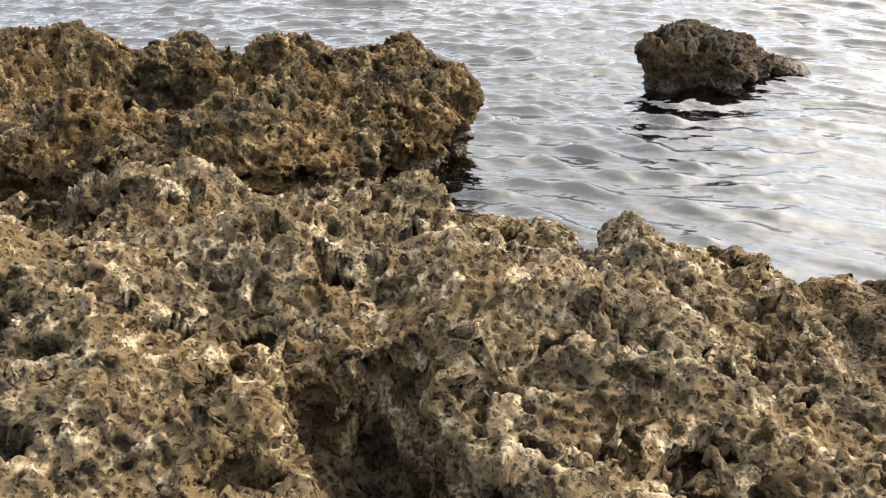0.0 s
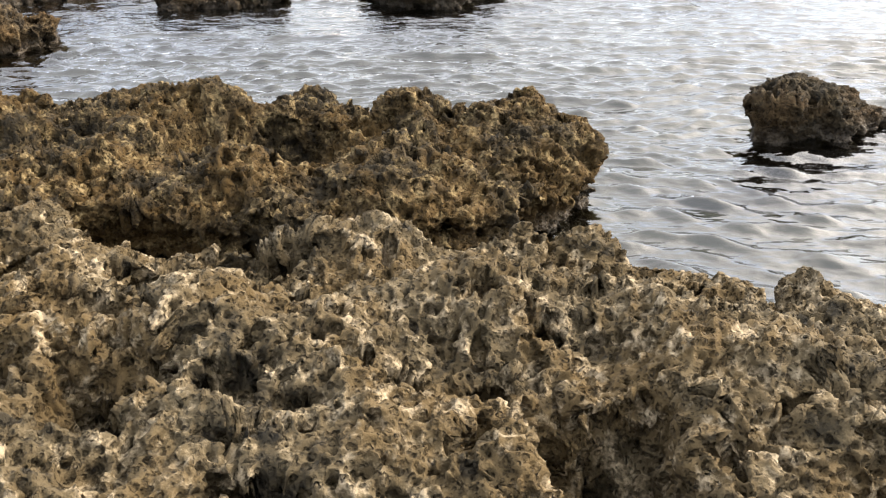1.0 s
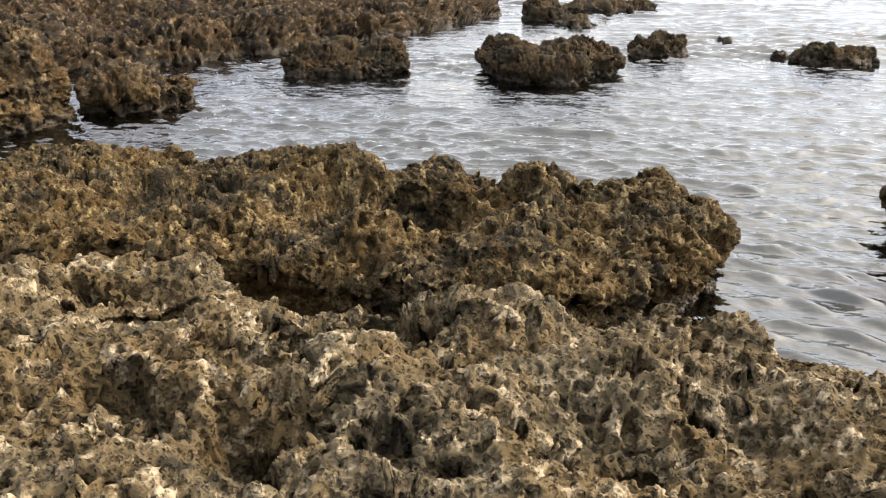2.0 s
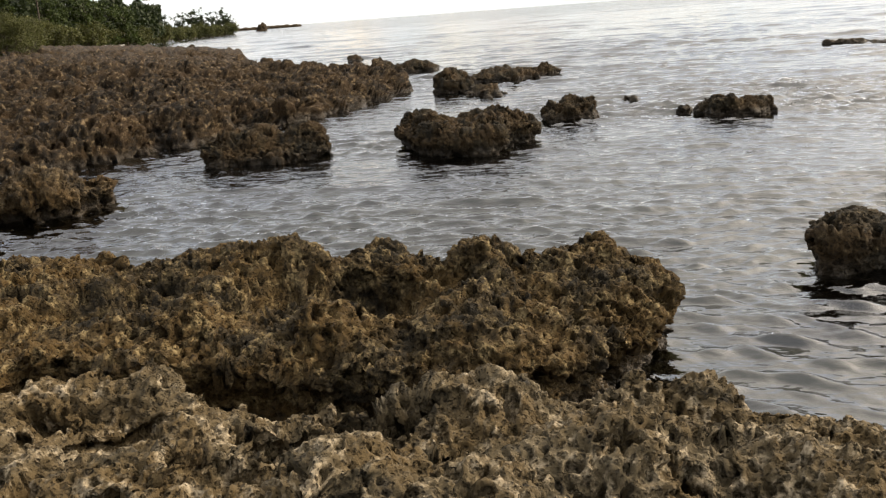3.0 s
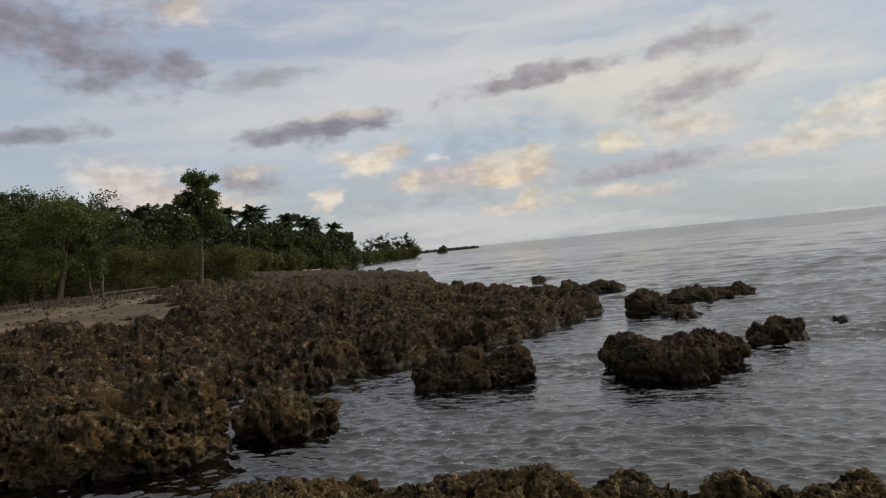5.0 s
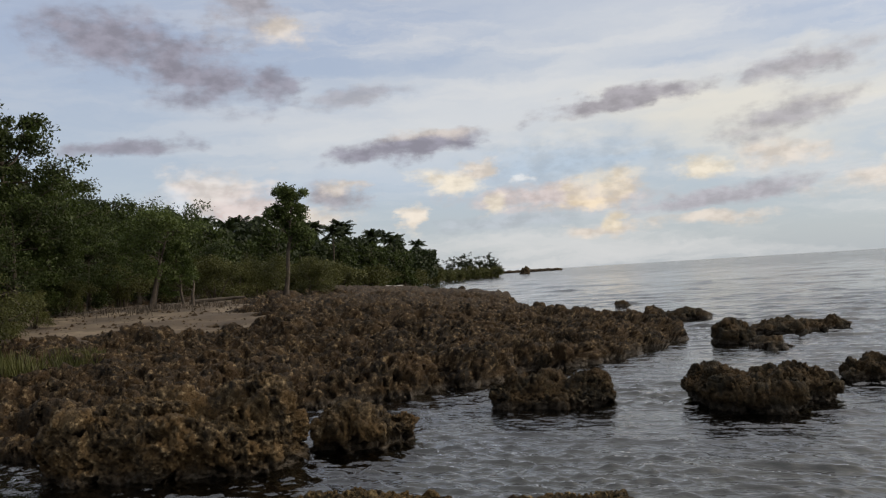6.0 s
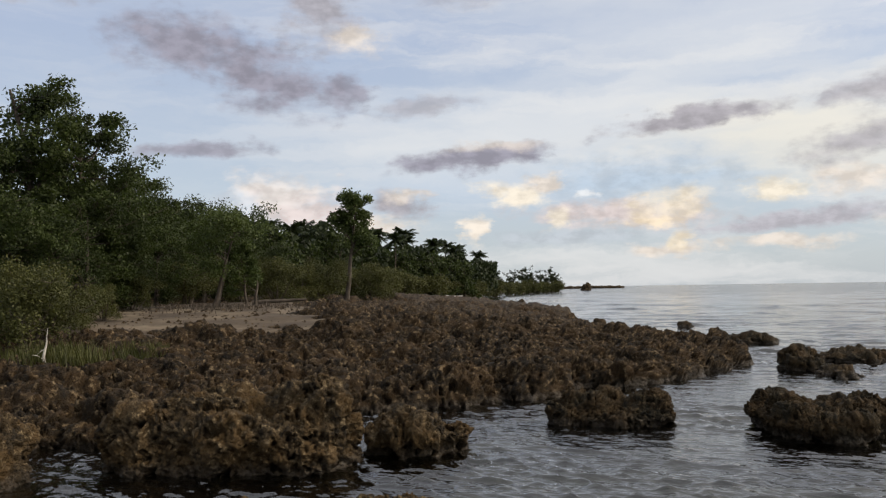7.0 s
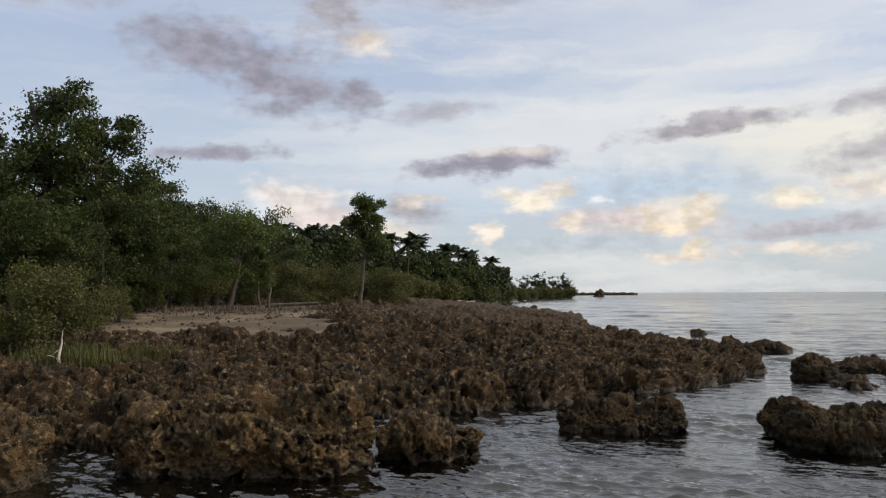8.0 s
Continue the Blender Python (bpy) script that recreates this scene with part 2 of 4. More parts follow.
def leaf_material(name, dark, light):
    m, nt, b, out = material(name)
    geo = nt.nodes.new("ShaderNodeNewGeometry")
    ran = geo.outputs["Random Per Island"]
    big = noise_node(nt, geo.outputs["Position"], .5, 3)
    f = math_node(nt, "ADD", math_node(nt, "MULTIPLY", ran, .6), math_node(nt, "MULTIPLY", range_node(nt, big, .3, .7), .5))
    col = mix_node(nt, f, dark, light)
    nt.links.new(col, b.inputs["Base Color"])
    b.inputs["Roughness"].default_value = .55
    b.inputs["Specular IOR Level"].default_value = .25
    tr = nt.nodes.new("ShaderNodeBsdfTranslucent")
    nt.links.new(col, tr.inputs["Color"])
    mx = nt.nodes.new("ShaderNodeMixShader")
    mx.inputs[0].default_value = .3
    nt.links.new(b.outputs[0], mx.inputs[1])
    nt.links.new(tr.outputs[0], mx.inputs[2])
    nt.links.new(mx.outputs[0], out.inputs["Surface"])
    return m


M_LEAF = leaf_material("broad_leaf", (.009, .0145, .004), (.057, .078, .016))
M_MANGROVE = leaf_material("mangrove_leaf", (.030, .045, .011), (.085, .112, .028))
M_PALM = leaf_material("palm_leaf", (.010, .017, .006), (.040, .054, .018))
M_SCRUB = leaf_material("scrub_leaf", (.030, .034, .009), (.096, .098, .026))
# deep shade of the woods behind is put into these dark greens
M_FAR = leaf_material("shaded_far_leaf", (.009, .015, .005), (.034, .046, .015))


def water_material():
    m, nt, b, out = material("sea_water")
    nt.nodes.remove(b)
    pos = nt.nodes.new("ShaderNodeNewGeometry").outputs["Position"]
    lay = mapping_node(nt, pos, rot=(0, 0, radians(-6)), scale=(.55, 1.0, 1))
    ripple = noise_node(nt, lay, 5.5, 2, .5)
    chop = noise_node(nt, lay, .55, 3, .6)
    swell = noise_node(nt, mapping_node(nt, pos, scale=(.3, 1.0, 1)), .035, 4, .65)
    away = range_node(nt, vec_math(nt, "LENGTH", pos), 10, 45)
    open_sea = range_node(nt, vec_math(nt, "LENGTH", pos), 90, 420)
    nrm = bump_node(nt, math_node(nt, "MULTIPLY", swell, open_sea), 1.0, 5.0)
    nrm = bump_node(nt, math_node(nt, "MULTIPLY", chop, away), 1.0, .14, nrm)
    nrm = bump_node(nt, math_node(nt, "MULTIPLY", ripple, math_node(nt, "MULTIPLY_ADD", away, -.9, 1)), 1.0, .045, nrm)
    fr = nt.nodes.new("ShaderNodeFresnel")
    fr.inputs["IOR"].default_value = 1.82
    nt.links.new(nrm, fr.inputs["Normal"])
    gl = nt.nodes.new("ShaderNodeBsdfGlossy")
    nt.links.new(math_node(nt, "MULTIPLY_ADD", away, .03, .08), gl.inputs["Roughness"])
    gl.inputs["Color"].default_value = (.95, .95, .95, 1)
    nt.links.new(nrm, gl.inputs["Normal"])
    tr = nt.nodes.new("ShaderNodeBsdfTransparent")
    tr.inputs["Color"].default_value = (.20, .215, .17, 1)
    mx = nt.nodes.new("ShaderNodeMixShader")
    nt.links.new(fr.outputs[0], mx.inputs[0])
    nt.links.new(tr.outputs[0], mx.inputs[1])
    nt.links.new(gl.outputs[0], mx.inputs[2])
    nt.links.new(mx.outputs[0], out.inputs["Surface"])
    return m


M_WATER = water_material()

# ---------------------------------------------------------------- noise and mesh helpers
def smooth(a, b, x):
    t = np.clip((x - a) / (b - a), 0, 1)
    return t * t * (3 - 2 * t)


def hashed(ix, iy, iz, seed):
    h = (ix.astype(np.int64) * 374761393 + iy.astype(np.int64) * 668265263 + iz.astype(np.int64) * 2147483647 + seed * 974634541) & 0xFFFFFFFF
    h = ((h ^ (h >> 13)) * 1274126177) & 0xFFFFFFFF
    h = ((h ^ (h >> 16)) * 2246822519) & 0xFFFFFFFF
    return ((h ^ (h >> 15)) & 0xFFFFFF).astype(np.float32) / 16777216.0


def value(p, seed=0):
    """Smooth noise, -1 to 1, at points p (n, 3)."""
    c = np.floor(p).astype(np.int64)
    f = (p - c).astype(np.float32)
    f = f * f * f * (f * (f * 6 - 15) + 10)
    total = 0
    for dx in (0, 1):
        for dy in (0, 1):
            for dz in (0, 1):
                wt = (f[:, 0] if dx else 1 - f[:, 0]) * (f[:, 1] if dy else 1 - f[:, 1]) * (f[:, 2] if dz else 1 - f[:, 2])
                total = total + wt * hashed(c[:, 0] + dx, c[:, 1] + dy, c[:, 2] + dz, seed)
    return total * 2 - 1


def cells(p, seed=0, lots=False):
    """Distance to the nearest scattered point: round bowls that meet in sharp rims; with lots, also that point's lot, 0 to 1."""
    c = np.floor(p).astype(np.int64)
    f = (p - c).astype(np.float32)
    best = np.full(len(p), 9.0, np.float32)
    lot = np.zeros(len(p), np.float32)
    for dx in (-1, 0, 1):
        for dy in (-1, 0, 1):
            for dz in (-1, 0, 1):
                x, y, z = c[:, 0] + dx, c[:, 1] + dy, c[:, 2] + dz
                h = hashed(x, y, z, seed)
                d = (dx + h - f[:, 0]) ** 2 + (dy + (h * 57.31) % 1 - f[:, 1]) ** 2 + (dz + (h * 911.7) % 1 - f[:, 2]) ** 2
                near = d < best
                best = np.where(near, d, best)
                if lots:
                    lot = np.where(near, (h * 7919.3) % 1, lot)
    return (np.sqrt(best), lot) if lots else np.sqrt(best)


def flat3(x, y, z=0.0):
    return np.stack([x, y, np.zeros_like(x) + z], -1)


def warped(p, wide, amount, seed):
    return p + np.stack([value(p / wide, seed + 11), value(p / wide, seed + 12), value(p / wide, seed + 13)], -1) * amount


def crests(p, size, seed):
    """Sharp crooked crests round smooth hollows, 0 to 1."""
    return (1 - np.abs(value(p / size, seed))) ** 1.5


def knobs_of(p, coarse, seed):
    """The large relief of reef limestone, in metres: uneven knobs parted by clefts, with sharp crests and a few wide holes."""
    q = warped(p, coarse * .6, coarse * .26, seed)
    d = coarse * .55 * value(p / (coarse * 1.8), seed + 6)
    d = d - coarse * .42 * (cells(q / (coarse * 1.1), seed) ** 1.5 - .35)
    d = d + coarse * .24 * (crests(q + 3.1, coarse * .55, seed + 30) - .5)
    hole, lot = cells(q / (coarse * .72) + 11.3, seed + 50, True)
    return d - coarse * .55 * smooth(.40, .24, hole + .12 * value(p / (coarse * .16), seed + 8)) * (lot > .60)


def holes_of(p, coarse, levels, seed):
    """Small relief: pits of two sizes with thin rims between them, spiky crests, crumbs."""
    q = warped(p, coarse * .2, coarse * .09, seed + 40)
    crumb = value(p / (coarse * (.10 if levels > 2 else .2)), seed + 9)
    d = coarse * .11 * (crests(q, coarse * .22, seed + 47) - .5) + coarse * .035 * crumb
    hole, lot = cells(q / (coarse * .33) + 31.7, seed + 60, True)
    d = d - coarse * .24 * smooth(.46, .22, hole + .12 * crumb) * (lot > .45)
    if levels > 2:
        hole, lot = cells(p / (coarse * .15) + 5.7, seed + 70, True)
        d = d - coarse * .10 * smooth(.48, .2, hole) * (lot > .4)
    return d


def grid_normals(g, wrap=False):
    if wrap:
        g = np.concatenate([g[:, -2:], g, g[:, :2]], 1)
    n = np.cross(np.gradient(g, axis=0), np.gradient(g, axis=1))
    n /= np.maximum(np.linalg.norm(n, axis=2, keepdims=True), 1e-9)
    return n[:, 2:-2] if wrap else n


def weather(g, coarse, levels=3, seed=3, gain=1.0, wrap=False, lift=None, amount=1.0):
    """Carve a grid of points (rows, columns, 3): first the knobs, then holes square to the knobby surface."""
    shape = g.shape
    sign = None
    for step in (0, 1):
        n = grid_normals(g, wrap)
        if sign is None:
            half = max(3, shape[0] // 3) if wrap else shape[0]
            sign = 1.0 if n[1:half, :, 2].mean() > 0 else -1.0
        n = n * sign
        for _ in range(2 * step):
            n = (2 * n + np.roll(n, 1, 0) + np.roll(n, -1, 0) + np.roll(n, 1, 1) + np.roll(n, -1, 1)) / 6
        n = n / np.maximum(np.linalg.norm(n, axis=2, keepdims=True), .3)
        if lift is not None:
            n = n * lift + np.array([0, 0, 1.0]) * (1 - lift)
            n = n / np.maximum(np.linalg.norm(n, axis=2, keepdims=True), 1e-6)
        p = g.reshape(-1, 3)
        d = knobs_of(p, coarse, seed) if step == 0 else holes_of(p, coarse, levels, seed)
        d = np.clip(d, -1.2 * coarse, .55 * coarse)
        g = g + n * (d * gain * amount).reshape(shape[0], shape[1], 1)
    return g.reshape(-1, 3)


def mesh_of(name, verts, faces, mat, soft=True):
    """A mesh from arrays of corners (n, 3) and of faces (m, 3 or 4)."""
    me = bpy.data.meshes.new(name)
    k = faces.shape[1]
    me.vertices.add(len(verts))
    me.vertices.foreach_set("co", verts.astype(np.float32).ravel())
    me.loops.add(faces.size)
    me.loops.foreach_set("vertex_index", faces.astype(np.int32).ravel())
    me.polygons.add(len(faces))
    me.polygons.foreach_set("loop_start", np.arange(0, faces.size, k, dtype=np.int32))
    me.polygons.foreach_set("use_smooth", np.full(len(faces), soft))
    me.update(calc_edges=True)
    me.materials.append(mat)
    return me


def grid_faces(rows, cols, wrap=False, keep=None):
    i = np.arange(rows * cols).reshape(rows, cols)
    if wrap:
        i = np.concatenate([i, i[:, :1]], 1)
    f = np.stack([i[:-1, :-1], i[:-1, 1:], i[1:, 1:], i[1:, :-1]], -1).reshape(-1, 4)
    if keep is not None:
        k = keep.ravel()
        f = f[k[f].any(1)]
    return f


def thing(name, me, label, category, group="", kind=""):
    return tagged(new(name, me), label, category, group, kind)


def part(name, me, parent, label=""):
    ob = new(name, me)
    ob.parent = parent
    return tagged(ob, label)


def rounded(points, n, passes=2):
    """A closed outline through rounded corners, resampled to n even steps."""
    p = np.array(points, float)
    for _ in range(passes):
        q = np.roll(p, -1, 0)
        p = np.stack([p * .75 + q * .25, p * .25 + q * .75], 1).reshape(-1, 2)
    q = np.vstack([p, p[:1]])
    s = np.r_[0, np.cumsum(np.linalg.norm(np.diff(q, axis=0), axis=1))]
    t = np.linspace(0, s[-1], n, endpoint=False)
    return np.stack([np.interp(t, s, q[:, 0]), np.interp(t, s, q[:, 1])], -1)


def boulder(name, outline, axis, top, mat, step, coarse, undercut=.12, seed=3, gain=1.0, foot=-.45, bulge=.25, uneven=.2):
    """A rock with a ragged top and pitted, undercut sides. outline: corners in plan, anticlockwise; axis: the two ends of its back; top(x, y): its height."""
    c = rounded(outline, 400)
    length = np.linalg.norm(np.roll(c, -1, 0) - c, axis=1).sum() * 1.1
    n = int(length / step)
    c = rounded(outline, n)
    a, b = np.array(axis[0], float), np.array(axis[1], float)
    ab = b - a
    t = np.clip(((c - a) @ ab) / max(ab @ ab, 1e-6), 0, 1)
    mid = a + t[:, None] * ab
    reach = np.linalg.norm(c - mid, axis=1).max()
    edge = c - mid
    out = edge / np.maximum(np.linalg.norm(edge, axis=1, keepdims=True), 1e-6)
    # the outline itself is uneven
    c = c + out * (.10 * reach * value(flat3(c[:, 0], c[:, 1]) / (reach * .6), seed + 90) + .05 * reach * value(flat3(c[:, 0], c[:, 1]) / (reach * .25), seed + 91))[:, None]
    crown = np.linspace(0, 1, max(7, int(reach / step)))
    tz = top(c[:, 0], c[:, 1])
    wall = max(9, int((tz.max() - foot) / step))
    cut = undercut(c[:, 0], c[:, 1]) if callable(undercut) else undercut
    rings, lift = [], []
    for s in crown:
        xy = mid + (c - mid) * s
        q = flat3(xy[:, 0], xy[:, 1])
        z = top(xy[:, 0], xy[:, 1])
        z = z * (1 + uneven * value(q / (coarse * 2.6), seed + 92) + uneven * .5 * value(q / (coarse * 1.2), seed + 93)) - bulge * max(0.0, s - .25) ** 2.2 * 1.6 * np.maximum(tz, .1)
        rings.append(np.column_stack([xy, z]))
        lift.append(np.full(n, min(1.0, s * 4)))
    last = rings[-1]
    for v in np.linspace(0, 1, wall + 1)[1:]:
        z = last[:, 2] * (1 - v) + foot * v
        off = bulge * .25 * math.sin(v * 2.83) - cut * smooth(.12, .40, np.array(v)) * (1 - smooth(.60, .8, np.array(v)))
        rings.append(np.column_stack([c + out * np.reshape(off, (-1, 1)), z]))
        lift.append(np.ones(n))
    p = weather(np.stack(rings), coarse, 3 if step < .08 else 2, seed, gain, True, np.stack(lift)[:, :, None])
    return mesh_of(name, p, grid_faces(len(rings), n, wrap=True), mat)

# ---------------------------------------------------------------- sea
def build_sea():
    """Short-crested wind waves: many small wave trains round one heading, each as far out as the mesh can carry it."""
    az = np.radians(np.concatenate([np.arange(-180, -64, 6.0), np.arange(-64, 26, .18), np.arange(26, 180, 6.0)]))
    rings = [3.6]
    while rings[-1] < 300:
        rings.append(rings[-1] * (1.0048 - .0021 * smooth(5, 9, rings[-1]) + .0045 * smooth(25, 160, rings[-1])))
    r = np.concatenate([[.3, 1.5, 2.5], rings, np.geomspace(304, 4900, 60)])
    rr, aa = np.meshgrid(r, az, indexing="ij")
    x, y, dist = (-.8 + rr * np.sin(aa)).ravel(), (-.7 + rr * np.cos(aa)).ravel(), rr.ravel()
    q = flat3(x, y)
    wx, wy = x + .30 * value(q / 1.9, 75) + 1.2 * value(q / 11.0, 79), y + .30 * value(q / 1.9, 76) + 1.2 * value(q / 11.0, 80)
    gust = .72 + .55 * value(q / (7.0, 4.0, 1), 74)
    space = np.broadcast_to(np.gradient(r)[:, None], rr.shape).ravel()
    rng = np.random.default_rng(17)
    z = np.zeros_like(x)
    # wave trains of four sizes: shortest, longest, how many, height in metres, how flat between, and where they have grown to full height
    for least, most, count, high, calm, grow in [(.19, .60, 18, .027, -.25, 1.0), (.66, 1.7, 14, .047, .05, .35 + .65 * smooth(8, 20, dist)),
                                                 (2.0, 6.0, 14, .072, .10, .04 + .96 * smooth(14, 50, dist)), (8.0, 26.0, 8, .15, .10, smooth(40, 120, dist))]:
        total, norm = np.zeros_like(x), 0.0
        for wave in np.geomspace(least, most, count):
            head, k = rng.normal() * .36 + .10, 2 * math.pi / wave
            carry = 1 - smooth(.55, 1.0, space * 2.3 / wave)
            size = wave ** .7
            total += size * carry * np.sin(k * (wx * math.sin(head) + wy * math.cos(head)) + rng.uniform(0, 6.28))
            norm += size * size / 2
        # narrow crests on flat water between
        total = total / math.sqrt(norm)
        z += high * grow * gust * (np.log1p(np.exp(2.2 * (total - calm))) / 2.2 - .45)
    p = np.column_stack([x, y, z])
    ob = thing("water", mesh_of("water", p, grid_faces(len(r), len(az), wrap=True), M_WATER), "rippled grey-green sea water reflecting an evening sky", "water", kind="structure")
    ob.visible_shadow = False


def build_seabed():
    az = np.radians(np.arange(0, 360, 3.0))
    r = np.concatenate([[.1, 1, 2], np.geomspace(3, 40, 90), np.geomspace(45, 4900, 16)])
    rr, aa = np.meshgrid(r, az, indexing="ij")
    p = flat3((-.8 + rr * np.sin(aa)).ravel(), (-.7 + rr * np.cos(aa)).ravel())
    p[:, 2] = -.42 - .02 * np.minimum(rr.ravel(), 60) + .16 * value(p / 1.3, 81) + .06 * value(p / .4, 82)
    thing("ground", mesh_of("ground", p, grid_faces(len(r), len(az), wrap=True), M_SEABED), "sandy sea floor with patches of weed under shallow water", "ground", kind="structure")


build_sea()
build_seabed()

# ---------------------------------------------------------------- the rock shelf underfoot
SHELF_EDGE = [(-24, -6), (-17, -3.2), (-13, -.6), (-10.2, 1.2), (-8.4, 2.2), (-7.2, 2.9), (-5.2, 3.4), (-4.2, 3.42), (-3.2, 3.4), (-2.7, 3.52), (-2.1, 3.66), (-1.85, 3.5), (-1.3, 3.6), (-1.0, 3.78), (-.45, 4.15), (-.1, 4.12), (.2, 4.0), (.6, 3.95), (.9, 3.8), (1.15, 3.95), (1.55, 4.0), (1.85, 3.5), (1.95, 2.7), (2.1, 1.8), (2.5, .6), (2.2, -.8), (2.9, -2.3), (2.4, -4.2), (3.3, -6.1), (2.6, -9)]


def inside(points, closing, x, y):
    """Signed distance to a polyline: positive on the side that the closing corners complete to a polygon."""
    best = np.full(x.shape, 1e9)
    for (ax, ay), (bx, by) in zip(points[:-1], points[1:]):
        dx, dy = bx - ax, by - ay
        t = np.clip(((x - ax) * dx + (y - ay) * dy) / (dx * dx + dy * dy), 0, 1)
        best = np.minimum(best, np.hypot(x - ax - t * dx, y - ay - t * dy))
    ring = list(points) + list(closing)
    odd = np.zeros(x.shape, bool)
    for (ax, ay), (bx, by) in zip(ring, ring[1:] + ring[:1]):
        if ay != by:
            odd ^= ((ay > y) != (by > y)) & (x < (bx - ax) * (y - ay) / (by - ay) + ax)
    return np.where(odd, best, -best)


def shelf_height(x, y):
    sd = inside(SHELF_EDGE, [(-24, -9)], x, y) + .10 * value(flat3(x, y) / .5, 31) + .05 * value(flat3(x, y) / .2, 32)
    z = 1.02 - .075 * np.clip(x, -3.5, .6) - .05 * smooth(.6, 2.0, x) + .05 * value(flat3(x, y) / 1.1, 33) + .075 * value(flat3(x, y) / .48, 34)
    z = z - .13 * smooth(1.0, .1, sd) - .02 * smooth(-.2, 1.6, x) * smooth(2.6, 4.0, y)
    # two sunken basins and a few clefts
    def basin(cx, cy, rx, ry, turn, depth, rim=.30):
        c, s = math.cos(turn), math.sin(turn)
        u, v = ((x - cx) * c + (y - cy) * s) / rx, (-(x - cx) * s + (y - cy) * c) / ry
        d = np.sqrt(u * u + v * v) + .22 * value(flat3(x, y) / .18, 35) + .06 * value(flat3(x, y) / .11, 36)
        return -depth * smooth(1.15, rim, d)
    # the large sunken basin, then the clefts and holes from the near end outward
    z = z + basin(.12, 2.10, .30, .38, .2, .72) + basin(.30, 1.76, .24, .26, 0, .60) + basin(.24, 2.45, .17, .10, .2, .30)
    z = z + basin(-2.05, 2.62, .30, .15, .3, .55) + basin(-1.78, 2.08, .30, .22, .8, .50, .4) + basin(-2.35, 2.12, .24, .14, -.4, .45) + basin(-1.60, 2.30, .12, .07, .3, .25)
    z = z + basin(-1.15, 1.95, .16, .08, .4, .26) + basin(-1.04, 1.74, .15, .08, .2, .28) + basin(-.38, 2.46, .11, .10, 0, .22) + basin(-.40, 2.12, .12, .09, 1.0, .24) + basin(-.14, 1.76, .13, .09, .2, .28)
    z = z + basin(-1.65, 3.45, .28, .16, .3, .26, .4) + basin(-1.30, 3.02, .20, .12, .4, .22) + basin(-2.08, 3.10, .22, .12, .1, .25) + basin(-.18, 3.42, .32, .16, 0, .26, .4) + basin(.10, 3.46, .13, .10, 0, .22)
    z = z + basin(.58, 2.32, .19, .12, .3, .18) + basin(.96, 2.62, .20, .14, .2, .20) + basin(1.40, 2.57, .12, .10, 0, .25) + basin(1.26, 2.13, .15, .07, -.3, .26) + basin(1.42, 1.95, .14, .08, -.5, .26) + basin(.56, 1.80, .13, .08, .3, .24)
    z = z + basin(-2.9, 3.0, .3, .2, .4, .25) + basin(-3.3, 2.2, .25, .2, 0, .25)
    return z * smooth(-.42, .02, sd) - .5 * smooth(-.02, -.42, sd)


def build_shelf():
    xs = np.concatenate([np.arange(-24, -9.0, .16), np.arange(-9.0, -4.0, .06), np.arange(-4.0, -2.75, .014), np.arange(-2.75, 2.05, .0068), np.arange(2.05, 3.6, .05)])
    ys = np.concatenate([np.arange(-8.9, -3.0, .12), np.arange(-3.0, .6, .04), np.arange(.6, 1.1, .02), np.arange(1.1, 2.6, .0068), np.arange(2.6, 4.85, .0098)])
    xx, yy = np.meshgrid(xs, ys, indexing="ij")
    z = shelf_height(xx.ravel(), yy.ravel())
    g = np.stack([xx, yy, z.reshape(xx.shape)], -1)
    p = weather(g, .29, 3, 3, 1.02)
    thing("rock_shelf", mesh_of("rock_shelf", p, grid_faces(len(xs), len(ys), keep=z > -.49), M_SHELF), "pitted tan limestone shelf with sharp rims and dark hollows", "rock")


build_shelf()


# ---------------------------------------------------------------- the ledge behind the cleft, and the rocks in the sea
def bumps(base, tilt, knobs):
    def top(x, y):
        z = base + tilt[0] * x + tilt[1] * y
        for cx, cy, r, h in knobs:
            q = ((x - cx) ** 2 + (y - cy) ** 2) / (r * r)
            z = z + h * np.exp(-q if h > 0 else -q * q)
        return z
    return top


ledge_top = bumps(.33, (-.105, .03), [(-1.71, 6.95, .24, .28), (-1.78, 6.58, .22, -.20), (-.75, 7.25, .42, .27), (-1.25, 7.05, .24, -.20), (-2.20, 7.1, .22, -.12), (-2.62, 6.2, .40, -.62), (-3.25, 5.95, .22, -.32), (-2.9, 6.95, .3, .10), (-6.0, 6.6, 1.7, -.30), (-4.3, 6.5, .3, .12), (-3.6, 6.7, .3, .08),
                                      (-2.0, 5.62, .30, .08), (-1.5, 5.40, .20, .15), (-1.0, 5.9, .35, .08), (-3.0, 5.2, .5, .06), (-.1, 6.5, .35, -.06), (-4.4, 5.6, .40, -.22), (-.35, 7.0, .25, .06)])


def ledge_cut(x, y):
    """How far the front is hollowed under its lip: a long notch, and a cave beside the arch."""
    front = smooth(6.2, 5.6, y)
    return .05 + (.16 * smooth(-2.2, -2.9, x) + .50 * np.exp(-((x + 1.98) / .24) ** 2)) * front


